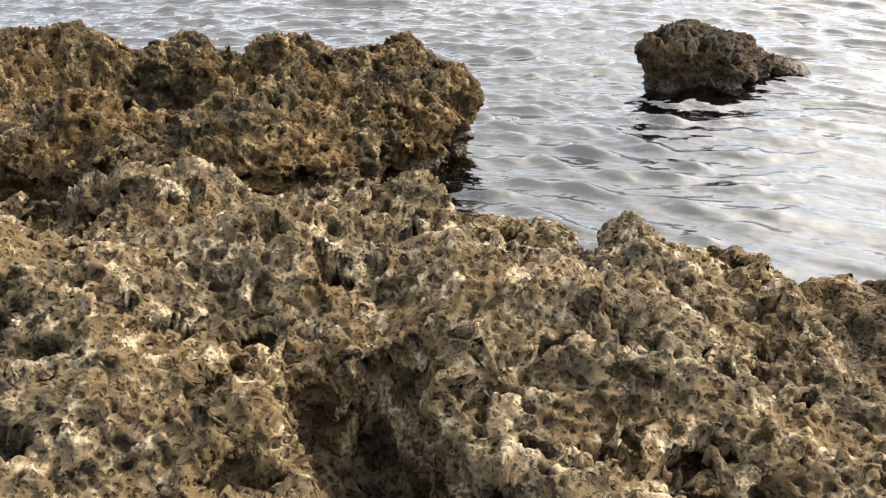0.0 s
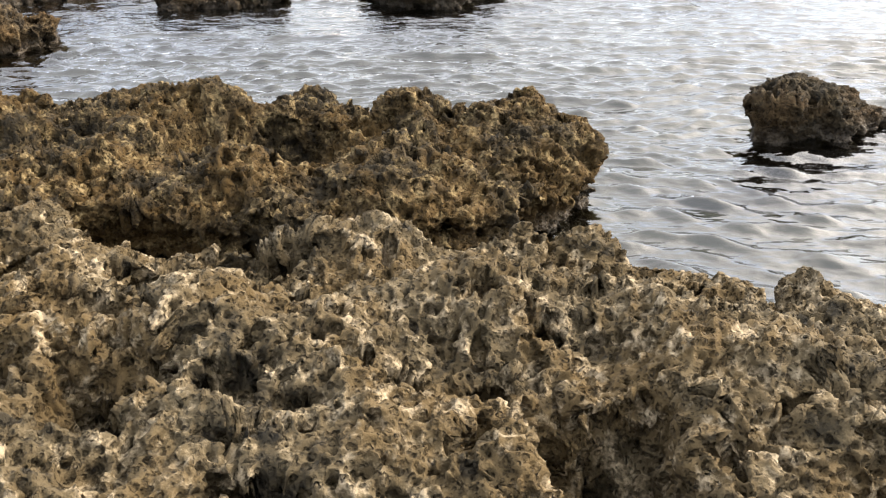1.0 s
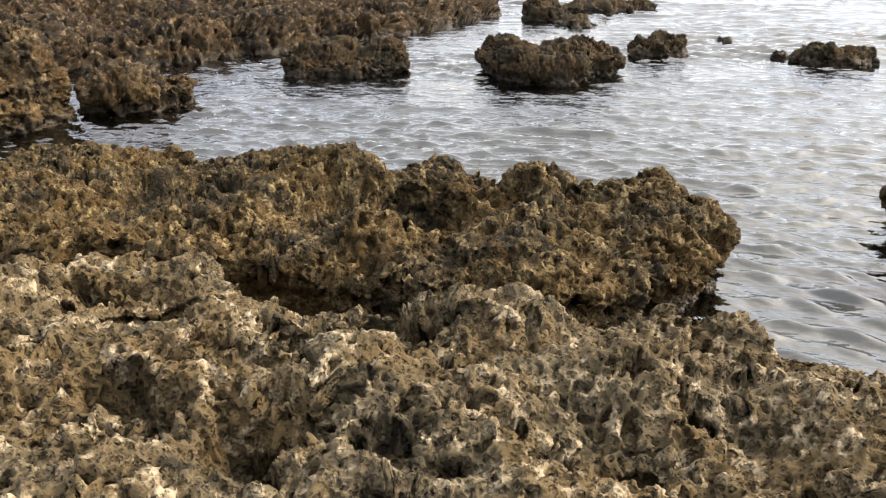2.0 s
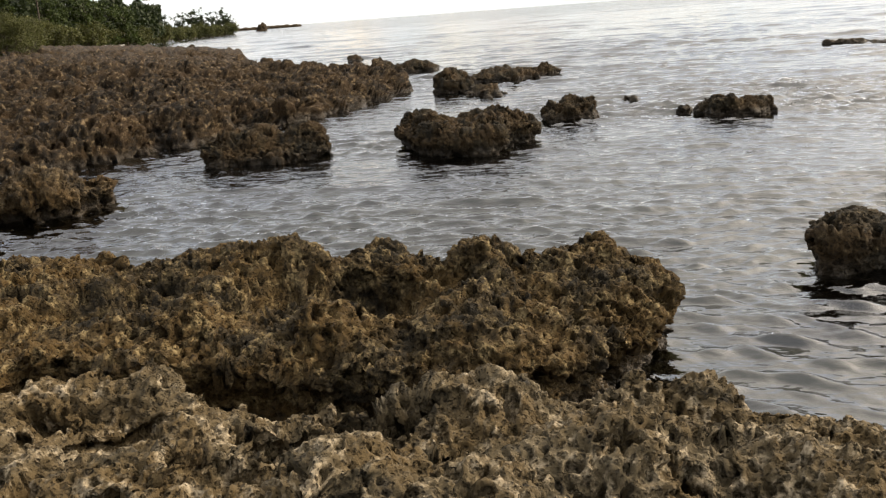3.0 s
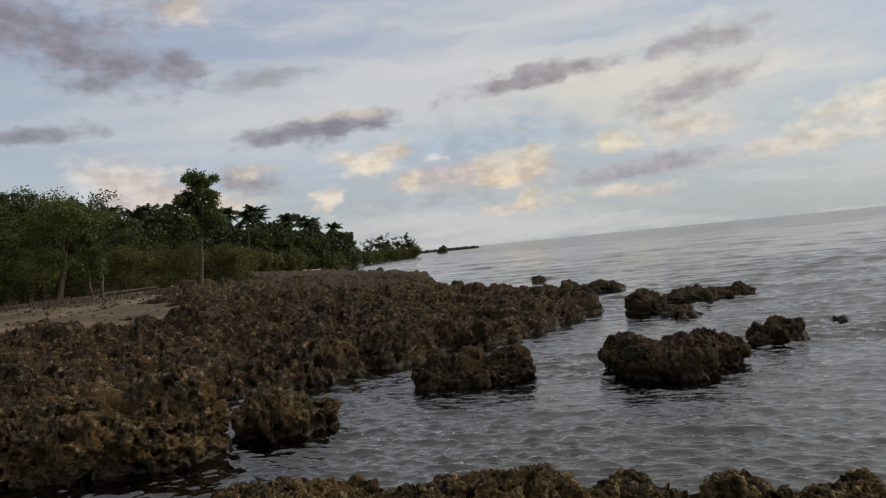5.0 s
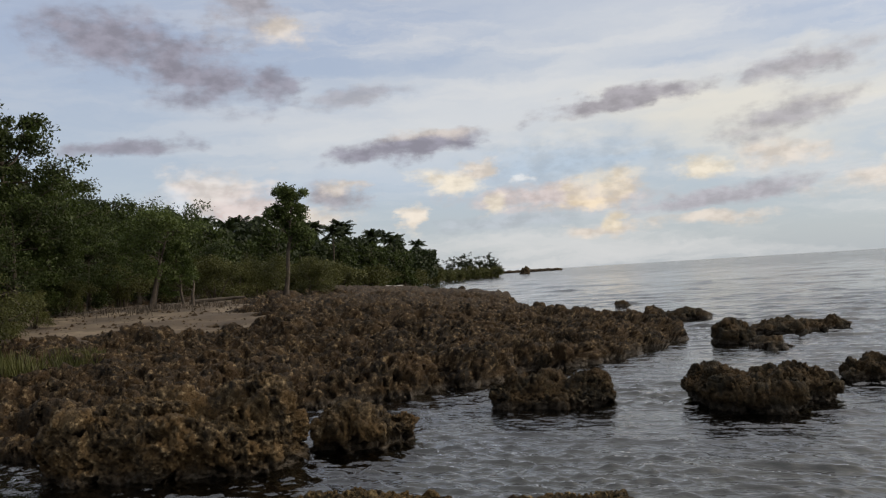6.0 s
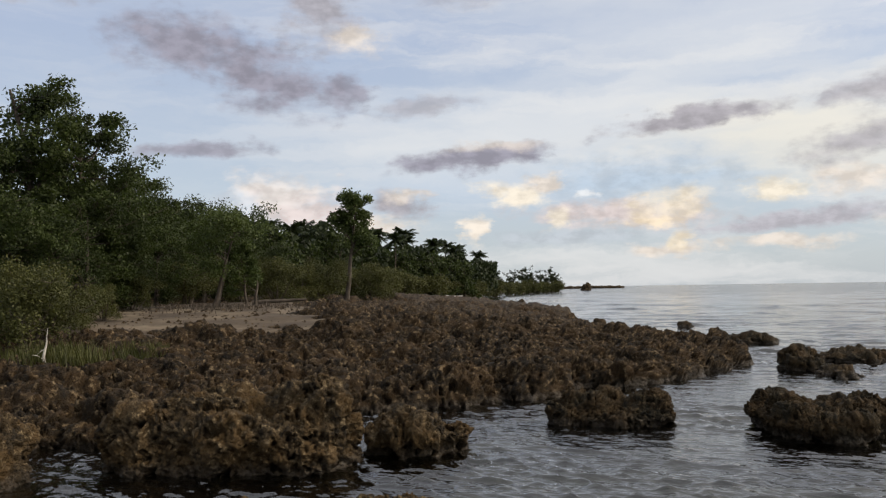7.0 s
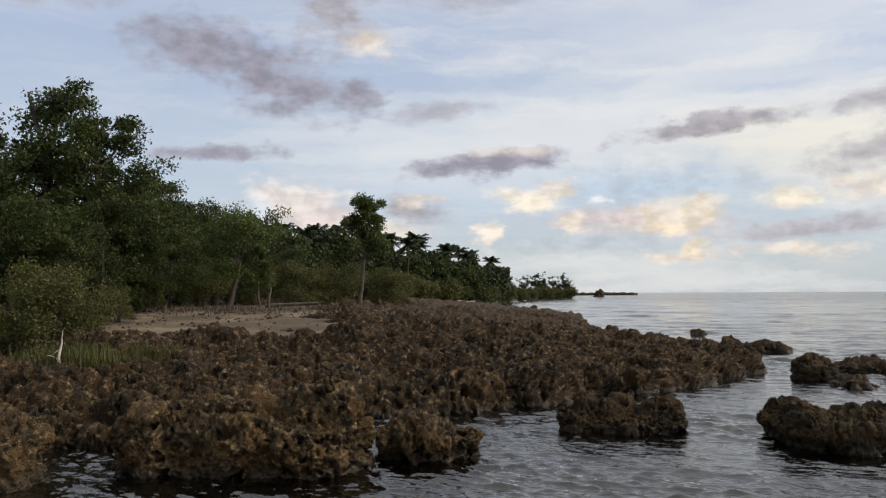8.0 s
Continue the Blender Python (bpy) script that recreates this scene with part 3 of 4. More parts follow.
thing("rock_ledge", boulder("rock_ledge", [(-6.6, 4.2), (-5, 4.45), (-3.4, 4.65), (-2.2, 4.85), (-1.4, 5.0), (-.75, 5.55), (-.22, 6.2), (-.12, 6.8), (-.4, 7.45), (-1.2, 7.7), (-2.6, 7.3), (-3.8, 7.25), (-4.9, 7.15), (-6.1, 7.5), (-6.9, 6.2)],
      ((-5.9, 5.6), (-1.0, 6.6)), ledge_top, M_LEDGE, .0165, .30, ledge_cut, 103, 1.30, bulge=.13, uneven=.06), "ochre-brown pitted limestone ledge with an undercut front beside the water", "rock")

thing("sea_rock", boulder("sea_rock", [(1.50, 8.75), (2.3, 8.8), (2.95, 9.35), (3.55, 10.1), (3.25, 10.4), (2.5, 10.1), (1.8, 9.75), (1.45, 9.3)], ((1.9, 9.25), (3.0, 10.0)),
      bumps(.92, (-.17, -.02), [(2.0, 9.2, .42, .20), (3.2, 10.0, .5, -.25), (2.6, 9.5, .2, .08)]), M_SEAROCK, .020, .30, .05, 223, bulge=.2, uneven=.07), "dark limestone rock standing alone in the sea", "rock", "sea rocks")

ROCKS = [
    # outline, axis, height, knobs, step, relief, undercut
    ([(-14.9, 8.9), (-13.5, 9.05), (-12.1, 9.55), (-11.0, 10.15), (-10.5, 11.0), (-11.0, 12.1), (-12.8, 12.3), (-14.7, 11.4)], ((-13.6, 10.2), (-11.6, 11.2)), 1.02, [(-11.3, 11.1, .55, .55), (-12.9, 10.3, .7, .15), (-14.2, 9.7, .6, -.25), (-12.0, 10.5, .42, -.42), (-13.4, 10.9, .3, .2)], .028, .36, .03, "wide tan-topped limestone rock at the terrace edge"),
    ([(-11.2, 12.2), (-10.3, 12.1), (-9.5, 12.8), (-9.4, 13.6), (-10.2, 14.1), (-11.3, 13.4)], ((-10.7, 12.9), (-10.0, 13.2)), .62, [(-9.8, 13.2, .3, -.12), (-10.6, 13.0, .4, .12)], .028, .31, .08, "low knobbly limestone rock with ochre edges in shallow water"),
    ([(-10.0, 17.4), (-9.0, 16.9), (-7.9, 17.5), (-7.1, 17.8), (-7.1, 18.7), (-8.3, 19.0), (-9.8, 18.4)], ((-9.3, 17.8), (-7.7, 18.2)), .50, [(-7.6, 18.1, .4, .22), (-8.3, 18.0, .3, -.1), (-9.2, 17.9, .5, .12)], .027, .34, .10, "long dark limestone rock with a knob at one end"),
    ([(-5.9, 20.3), (-5.0, 17.6), (-3.7, 16.9), (-3.0, 17.6), (-2.3, 19.2), (-2.6, 20.3), (-4.2, 20.6)], ((-4.8, 18.6), (-3.2, 19.0)), .60, [(-3.0, 19.2, .5, .25), (-3.6, 18.6, .40, -.28), (-5.6, 19.9, .4, -.3), (-4.5, 18.3, .4, .12)], .028, .36, .18, "broad almost black limestone rock awash with ripples"),
    ([(-2.6, 22.7), (-1.8, 21.7), (-1.1, 22.8), (-1.3, 23.6), (-2.2, 23.7)], ((-2.1, 22.6), (-1.6, 22.8)), .40, [], .03, .32, .05, "small rounded dark rock in the sea"),
    ([(1.5, 21.8), (2.3, 21.4), (3.2, 22.2), (3.0, 22.9), (2.0, 22.9), (1.5, 22.5)], ((2.0, 22.1), (2.7, 22.3)), .38, [(2.1, 22.1, .4, .14)], .032, .30, .03, "low dark hump of rock among small waves"),
    ([(.85, 22.9), (1.2, 22.4), (1.45, 22.8), (1.2, 23.3)], ((1.1, 22.8), (1.2, 22.9)), .22, [], .06, .25, .0, "tiny dark rock beside a larger hump"),
    ([(-.55, 26.4), (-.1, 26.1), (.25, 26.5), (-.1, 26.9)], ((-.3, 26.5), (0, 26.5)), .14, [], .06, .25, .0, "tiny dark rock just above the water"),
    ([(-7.3, 31.9), (-6.6, 31.3), (-5.9, 32.2), (-6.1, 33.2), (-7.0, 33.2)], ((-6.8, 32.1), (-6.4, 32.4)), .62, [], .06, .42, .05, "upright dark rock off the tip of the terrace"),
    ([(-6.0, 30.2), (-5.0, 29.6), (-4.2, 30.2), (-4.6, 31.0), (-5.7, 31.0)], ((-5.5, 30.3), (-4.7, 30.3)), .26, [], .06, .35, .0, "flat dark rock barely above the water"),
    ([(-7.0, 36.0), (-5.4, 35.2), (-3.5, 36.6), (-2.6, 38.2), (-4.2, 38.6), (-6.6, 37.6)], ((-6.0, 36.6), (-3.8, 37.4)), .36, [(-6.2, 36.6, .7, .12), (-4.4, 37.2, .5, .12)], .07, .40, .0, "long low reef of dark rock"),
    ([(-13.8, 46.5), (-12.0, 45.2), (-10.0, 45.6), (-10.4, 47.2), (-12.4, 47.8)], ((-12.8, 46.5), (-11.0, 46.3)), .40, [], .10, .40, .0, "low black rock beyond the terrace tip"),
    ([(-436, 890), (-400, 905), (-350, 925), (-345, 945), (-390, 940), (-440, 915)], ((-420, 905), (-365, 935)), 2.6, [], 2.0, 1.2, .0, "long low spit of dark rock off the far point"),
    ([(-236, 551), (-232, 549.5), (-229, 552), (-230, 556), (-235, 556)], ((-233, 552.5), (-231.5, 553)), 4.6, [], .4, 1.2, .0, "pointed dark rock standing off the far point"),
    ([(9.3, 48.0), (11.0, 46.7), (12.6, 45.8), (14.2, 45.3), (13.9, 46.3), (11.5, 47.6)], ((10.5, 47.3), (13.2, 45.9)), .11, [], .10, .30, .0, "dark reef rock awash among the waves"),
    ([(-83.2, 158.0), (-81.8, 157.4), (-81.2, 158.6), (-82.6, 159.2)], ((-82.5, 158.2), (-81.9, 158.4)), .5, [], .2, .5, .0, "small dark rock off the far shore"),
    ([(-20.0, 61.5), (-19.2, 61.1), (-18.6, 61.8), (-19.4, 62.3)], ((-19.5, 61.6), (-19.1, 61.8)), .28, [], .10, .35, .0, "tiny black rock among the waves"),
    ([(-14.2, 47.6), (-13.3, 47.2), (-12.8, 48.0), (-13.6, 48.4)], ((-13.7, 47.8), (-13.3, 47.9)), .4, [], .10, .35, .0, "small black rock in the surf"),
]
for k, (outline, axis, height, knobs, step, relief, cut, label) in enumerate(ROCKS):
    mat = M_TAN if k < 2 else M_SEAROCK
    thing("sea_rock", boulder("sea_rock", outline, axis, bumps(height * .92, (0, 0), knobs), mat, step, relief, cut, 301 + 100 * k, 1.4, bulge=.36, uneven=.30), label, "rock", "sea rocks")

thing("shore_rock", boulder("shore_rock", [(-17.4, 5.4), (-15.4, 5.7), (-14.5, 6.7), (-14.7, 7.6), (-16.1, 8.3), (-17.8, 7.7)], ((-16.5, 6.6), (-15.5, 7.1)), bumps(.92, (0, 0), [(-15.3, 7.0, .4, .2), (-16.4, 6.8, .5, .15)]), M_TAN, .035, .38, .12, 1901, bulge=.35), "tan pitted limestone rock at the head of the inlet", "rock", "sea rocks")

# low shelf of rock below the near edge, beside the water
thing("low_rock", boulder("low_rock", [(1.9, 2.6), (2.4, 2.2), (3.4, 2.6), (3.6, 3.8), (2.9, 4.55), (2.2, 4.6), (1.8, 3.8)], ((2.4, 3.2), (2.8, 3.8)), bumps(.36, (0, -.02), []), M_LEDGE, .03, .30, .05, 1703), "low brown wet rock at the foot of the shelf", "rock")

# ---------------------------------------------------------------- reef terrace
COAST = [(-30, -14), (-20, 0), (-18.2, 6.0), (-16.9, 9.6), (-15.8, 12.2), (-14.7, 14.6), (-14.3, 16.4), (-13.6, 17.9), (-12.8, 19.4), (-12.0, 21.2), (-10.9, 24.2), (-9.7, 27.4), (-9.3, 31.0), (-9.0, 33.8), (-9.5, 36.0), (-11, 38.5), (-15, 43.5), (-18.8, 46.5), (-25, 54), (-34, 74), (-45, 99), (-74, 132), (-150, 250), (-184, 330), (-192, 420), (-215, 470), (-330, 640), (-900, 1700)]
HOME = (-1.0, -.95)


def place(az, d):
    return HOME[0] + d * math.sin(radians(az)), HOME[1] + d * math.cos(radians(az))


def sandy(x, y):
    dx, dy = x - HOME[0], y - HOME[1]
    az, d = np.degrees(np.arctan2(dx, dy)), np.hypot(dx, dy)
    wob = value(flat3(x, y) / 4.0, 91) * 2.6 + value(flat3(x, y) / 1.1, 94) * 1.3
    return smooth(33.5, 37.5, d + wob) * smooth(74, 60, d + wob * 2) * smooth(-61, -57.5, az + wob * .4) * smooth(-39.5, -42, az + wob * .5)


def land_height(x, y):
    sd = inside(COAST, [(-3000, 1700), (-3000, -14)], x, y)
    z = .62 + .085 * np.clip(sd - 1.0, 0, 22) * smooth(-12, -26, x) + .03 * np.clip(sd, 0, 8) + .004 * np.clip(sd - 24, 0, 200)
    z = np.minimum(z, 2.42 + .004 * np.clip(sd - 24, 0, 100))
    # a shallow trough before the sand flat
    dx, dy = x - HOME[0], y - HOME[1]
    bearing, d = np.degrees(np.arctan2(dx, dy)), np.hypot(dx, dy)
    return sd, z - .62 * np.exp(-((d - 36) / 10) ** 2) * smooth(-37, -43, bearing) * smooth(-70, -62, bearing)


def build_terrace():
    az = np.radians(np.concatenate([np.arange(-112, -66, .5), np.arange(-66, -9.5, .11)]))
    far = np.array([np.hypot(x - HOME[0], y - HOME[1]) for x, y in COAST[:14]])
    ang = np.array([math.atan2(x - HOME[0], y - HOME[1]) for x, y in COAST[:14]])
    start = np.interp(az, ang, far)
    off = np.concatenate([np.linspace(-1.5, .9, 66), np.arange(.95, 13, .055), np.arange(13, 15, .07), 15 + np.cumsum(np.geomspace(.07, .65, 125)), 51 + np.geomspace(1, 1800, 56)])
    rr = start[None, :] + off[:, None]
    aa = np.broadcast_to(az[None, :], rr.shape)
    x, y = HOME[0] + (rr * np.sin(aa)).ravel(), HOME[1] + (rr * np.cos(aa)).ravel()
    sd, top = land_height(x, y)
    q = flat3(x, y)
    sd = sd + .35 * value(q / 1.3, 41) + .22 * value(q / .55, 42)
    lump = 1 - .9 * sandy(x, y)
    near = 1 - .6 * smooth(7, 16, sd)
    z = top + lump * (.10 * value(q / 2.2, 43) + (.05 + .13 * near) * value(q / 1.0, 44) + .08 * near * value(q / .5, 45)) - .36 * sandy(x, y)
    z = z * smooth(-.45, .50, sd) - .5 * smooth(.1, -.6, sd)
    g = np.stack([x, y, z], -1).reshape(*rr.shape, 3)
    p = weather(g, .44, 2, 53, 1.6, amount=lump * (.35 + .65 * (1 - smooth(60, 160, rr.ravel()))))
    keep = (sd > -1.1).reshape(rr.shape)
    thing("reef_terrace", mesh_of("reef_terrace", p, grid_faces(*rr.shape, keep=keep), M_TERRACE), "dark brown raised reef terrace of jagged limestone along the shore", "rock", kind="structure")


def build_sand():
    az = np.radians(np.arange(-64, -37, .25))
    r = np.arange(32, 78, .35)
    rr, aa = np.meshgrid(r, az, indexing="ij")
    x, y = HOME[0] + (rr * np.sin(aa)).ravel(), HOME[1] + (rr * np.cos(aa)).ravel()
    sd, top = land_height(x, y)
    q = flat3(x, y)
    p = np.column_stack([x, y, top - .08 - .4 * smooth(.55, .12, sandy(x, y)) + .04 * value(q / 1.5, 92) + .012 * value(q / .4, 93)])
    keep = (sandy(x, y) > .12).reshape(rr.shape)
    thing("sand", mesh_of("sand", p, grid_faces(len(r), len(az), keep=keep), M_SAND), "pale coral sand flat between the reef terrace and the trees", "sand", kind="structure")


build_terrace()
build_sand()

# ---------------------------------------------------------------- plants
def leaf_cards(centres, size, rng, droop=.2, slim=.5):
    """Small folded leaves, four corners each, at the centres."""
    n = len(centres)
    a = rng.normal(size=(n, 3))
    a[:, 2] -= droop
    a /= np.linalg.norm(a, axis=1, keepdims=True)
    b = np.cross(a, rng.normal(size=(n, 3)))
    b /= np.linalg.norm(b, axis=1, keepdims=True)
    s = (size * rng.uniform(.6, 1.3, n))[:, None]
    v = np.stack([centres - a * s * .5, centres + b * s * slim * .5, centres + a * s * .5, centres - b * s * slim * .5], 1).reshape(-1, 3)
    return v, np.arange(4 * n).reshape(n, 4)


def tube(path, radii, sides=7):
    path = np.array(path, float)
    n = len(path)
    along = np.gradient(path, axis=0)
    along /= np.linalg.norm(along, axis=1, keepdims=True)
    up = np.where(np.abs(along[:, 2:3]) > .9, np.array([[1.0, 0, 0]]), np.array([[0, 0, 1.0]]))
    u = np.cross(along, up)
    u /= np.linalg.norm(u, axis=1, keepdims=True)
    w = np.cross(along, u)
    t = np.linspace(0, 2 * math.pi, sides, endpoint=False)
    ring = u[:, None] * np.cos(t)[None, :, None] + w[:, None] * np.sin(t)[None, :, None]
    v = (path[:, None] + ring * np.array(radii)[:, None, None]).reshape(-1, 3)
    return v, grid_faces(n, sides, wrap=True)


def joined(pieces):
    vs, fs, k = [], [], 0
    for v, f in pieces:
        vs.append(v)
        fs.append(f + k)
        k += len(v)
    return np.concatenate(vs), np.concatenate(fs)


def bent(start, way, length, rng, steps=6, sag=0.0, wander=.18):
    pts = [np.array(start, float)]
    w = np.array(way, float)
    w /= np.linalg.norm(w)
    for i in range(steps):
        w = w + rng.normal(size=3) * wander + np.array([0, 0, -sag])
        w /= np.linalg.norm(w)
        pts.append(pts[-1] + w * length / steps)
    return np.array(pts)


def broadleaf(height, spread, seed, leaf=.26, clump=70, bare=.25, stems=1, limbs=22, mat=M_LEAF, bark=M_BARK, name="tree", flat=.7, puff=.9, gaps=.12):
    """A tree as an empty with trunk, limbs and crown: clumps of leaves at the twigs' ends."""
    rng = np.random.default_rng(seed)
    root = new(name)
    twigs = []
    for s in range(stems):
        lean = rng.normal(size=2) * (.07 if stems == 1 else .28)
        base = np.array([rng.normal() * .18 * (stems > 1), rng.normal() * .18 * (stems > 1), -.25])
        trunk = bent(base, (lean[0], lean[1], 1), height * rng.uniform(.78, .9), rng, 9, 0, .06)
        rad = np.linspace(height * .022, height * .004, len(trunk))
        rad[0] *= 1.7
        trunk_piece = tube(trunk, rad, 9)
        part("trunk" if stems == 1 else "stem", mesh_of("trunk", *trunk_piece, bark), root)
        for i in range(max(4, limbs // stems)):
            f = rng.uniform(bare, .98)
            k = f * (len(trunk) - 1)
            p = trunk[int(k)] + (trunk[min(int(k) + 1, len(trunk) - 1)] - trunk[int(k)]) * (k % 1)
            ang = rng.uniform(0, 2 * math.pi)
            out = spread * math.sqrt(max(.05, 1 - ((f - .45) / .62) ** 2)) * rng.uniform(.55, 1.1)
            limb = bent(p, (math.cos(ang), math.sin(ang), rng.uniform(.2, .8)), out, rng, 6, .02, .16)
            wood = []
            wood.append(tube(limb, np.linspace(height * .007 * (1.2 - f * .6), .012, len(limb)), 5))
            for j in range(5):
                b = limb[rng.integers(2, len(limb))]
                tw = bent(b, rng.normal(size=3) + (math.cos(ang) * .8, math.sin(ang) * .8, .5), out * rng.uniform(.2, .45), rng, 3, .0, .2)
                wood.append(tube(tw, np.linspace(.014, .006, len(tw)), 3))
                twigs += [tw[-1], tw[-2]]
            twigs.append(limb[-1])
            part("limb", mesh_of("limb", *joined(wood), bark), root)
        twigs.append(trunk[-1])
    twigs = np.array(twigs)
    keep = rng.random(len(twigs)) > gaps
    twigs = twigs[keep]
    n = rng.poisson(clump, len(twigs))
    which = np.repeat(np.arange(len(twigs)), n)
    size = rng.uniform(.5, 1.15, len(twigs)) * spread * .16 * puff
    c = twigs[which] + np.clip(rng.normal(size=(len(which), 3)), -1.7, 1.7) * size[which][:, None] * (1, 1, flat)
    part("crown", mesh_of("crown", *leaf_cards(c, leaf, rng), mat, False), root)
    return root


def palm(height, seed):
    rng = np.random.default_rng(seed)
    root = new("palm_tree")
    trunk = bent((0, 0, -.3), (rng.normal() * .12, rng.normal() * .12, 1), height, rng, 10, 0, .04)
    part("trunk", mesh_of("trunk", *tube(trunk, np.linspace(.2, .11, len(trunk)), 7), M_BARK), root)
    pieces = []
    for i in range(30):
        ang, up = i * 2.4 + rng.normal() * .15, rng.uniform(-.3, 1.7)
        rib = bent(trunk[-1], (math.cos(ang), math.sin(ang), up), rng.uniform(1.9, 2.9), rng, 9, .10, .03)
        along = np.gradient(rib, axis=0)
        along /= np.linalg.norm(along, axis=1, keepdims=True)
        side = np.cross(along, (0, 0, 1.0))
        side /= np.maximum(np.linalg.norm(side, axis=1, keepdims=True), 1e-6)
        for k in np.linspace(.8, 8.9, 20):
            j, f = int(k), k % 1
            p = rib[j] + (rib[min(j + 1, 9)] - rib[j]) * f
            for sgn in (-1, 1):
                ln = .75 * math.sin(math.pi * (.12 + .82 * k / 9)) + .15
                tip = p + (side[j] * sgn * .75 + along[j] * .5 + np.array([0, 0, -.45 + rng.normal() * .1])) * ln
                wd = along[j] * .075
                pieces.append((np.array([p - wd, p + wd, tip + wd * .4, tip - wd * .4]), np.array([[0, 1, 2, 3]])))
    part("crown", mesh_of("crown", *joined(pieces), M_PALM, False), root)
    return root


def ground_at(x, y):
    sd, z = land_height(np.array([x]), np.array([y]))
    return float(z[0])


def stand(ob, az, d, scale, turn, label, category, group="", sink=.05):
    """Stand a thing on the land at a bearing and distance from the beach head."""
    x, y = place(az, d)
    ob.matrix_basis = Matrix.Translation((x, y, ground_at(x, y) - sink)) @ Matrix.Rotation(turn, 4, "Z") @ Matrix.Diagonal((scale, scale, scale, 1))
    return tagged(ob, label, category, group)


def stand_copy(ob, az, d, scale, turn, label="", sink=.05):
    x, y = place(az, d)
    c = copy_thing(ob, Matrix.Translation((x, y, ground_at(x, y) - sink)) @ Matrix.Rotation(turn, 4, "Z"))
    c.scale = (scale, scale, scale)
    return tagged(c, label)


def build_plants():
    rng = np.random.default_rng(5)
    tall = stand(broadleaf(12.8, 3.7, 11, .20, 120, .16, 1, 34, puff=.55, gaps=.34), -58.2, 50, 1.19, 0, "tall dark broadleaf tree with a dense clumped crown", "tree", "shore trees")
    full = stand(broadleaf(9.0, 4.2, 12, .20, 105, .08, 1, 30, puff=.58, gaps=.40), -52.5, 58, 1.0, 1, "full dark green broadleaf tree with low hanging limbs", "tree", "shore trees")
    for az, d, s, base in [(-63.5, 48, 1.0, tall), (-55.4, 51, 1.04, tall), (-65, 44, .9, full), (-59.5, 44, .72, full), (-54.5, 48, .75, full), (-56.5, 44, .6, full), (-50.5, 66, 1.0, full), (-49.0, 72, 1.0, full), (-47.6, 66, .8, full),
                           (-47.5, 84, 1.05, full), (-45.8, 80, .8, full), (-43, 92, .7, full), (-68, 44, 1.0, tall), (-50.6, 56, .6, full), (-52.6, 50, .55, full)]:
        stand_copy(base, az, d, s, rng.uniform(0, 6))
    distant = stand(broadleaf(9.0, 4.2, 14, .62, 12, .08, 1, 18, puff=.62), -46.4, 104, 1.0, 2, "dark broadleaf tree in the shore woods", "tree", "shore trees")
    stand(broadleaf(6.2, 2.7, 21, .16, 85, .34, 2, 20, M_MANGROVE, M_BARK, "mangrove_tree", puff=.8, gaps=.35), -46.7, 50, 1.0, .4, "small mangrove tree with forked trunk on the sand flat", "tree", "mangroves")
    stand(broadleaf(4.3, 1.2, 22, .16, 55, .3, 1, 12, M_MANGROVE, M_BARK, "mangrove_tree"), -44.9, 51, 1.0, .4, "slim young mangrove tree on the sand flat", "tree", "mangroves")
    stand(broadleaf(9.3, 2.1, 26, .2, 62, .42, 1, 24, M_MANGROVE, M_BARK, "mangrove_tree", puff=.7, gaps=.25), -38.6, 65, 1.0, 2.0, "tall lone mangrove tree with a sparse layered crown", "tree", "mangroves")
    bush = stand(broadleaf(2.7, 1.6, 31, .10, 80, .30, 5, 16, M_SCRUB, M_BARK, "bush", puff=1.05, gaps=.2), -58.2, 32, 1.12, 0, "feathery grey-green bush with thin bare stems", "bush", "shore bushes")
    for az, d, s in [(-61.8, 31, .6), (-55.2, 38, .6), (-53.6, 42, .6), (-51.8, 49, .7), (-58.5, 40, .9), (-43.0, 58, 1.1), (-41.6, 63, 1.0), (-40.2, 66, 1.2), (-37.0, 72, 1.2), (-36.0, 78, 1.1), (-48.6, 60, 1.2), (-45.5, 66, 1.3)]:
        stand_copy(bush, az, d, s, rng.uniform(0, 6), "dense grey-green shore bush at the foot of the trees")
    scrub = stand(broadleaf(2.6, 1.8, 33, .30, 14, .1, 4, 12, M_SCRUB, M_BARK, "bush", puff=1.2), -42.5, 70, 1.0, 0, "low grey-green scrub bush behind the reef terrace", "bush", "shore bushes")
    for i in range(16):
        stand_copy(scrub, rng.uniform(-29.8, -24.6), rng.uniform(395, 450), rng.uniform(1.1, 1.8), rng.uniform(0, 6), "low dark scrub bush on the far point", .3)
    for i in range(44):
        f = i / 43
        d = 78 + 350 * f ** 1.7 + rng.uniform(-4, 10)
        stand_copy(scrub, -40.5 + 16 * f + rng.normal() * .4, d, rng.uniform(.75, 1.15) * (1 + .9 * f), rng.uniform(0, 6), "low grey-green scrub bush behind the reef terrace", .3)
    trunkless = stand(palm(11, 41), -43.5, 135, 1.0, 0, "coconut palm rising over the shore woods", "palm", "coconut palms")
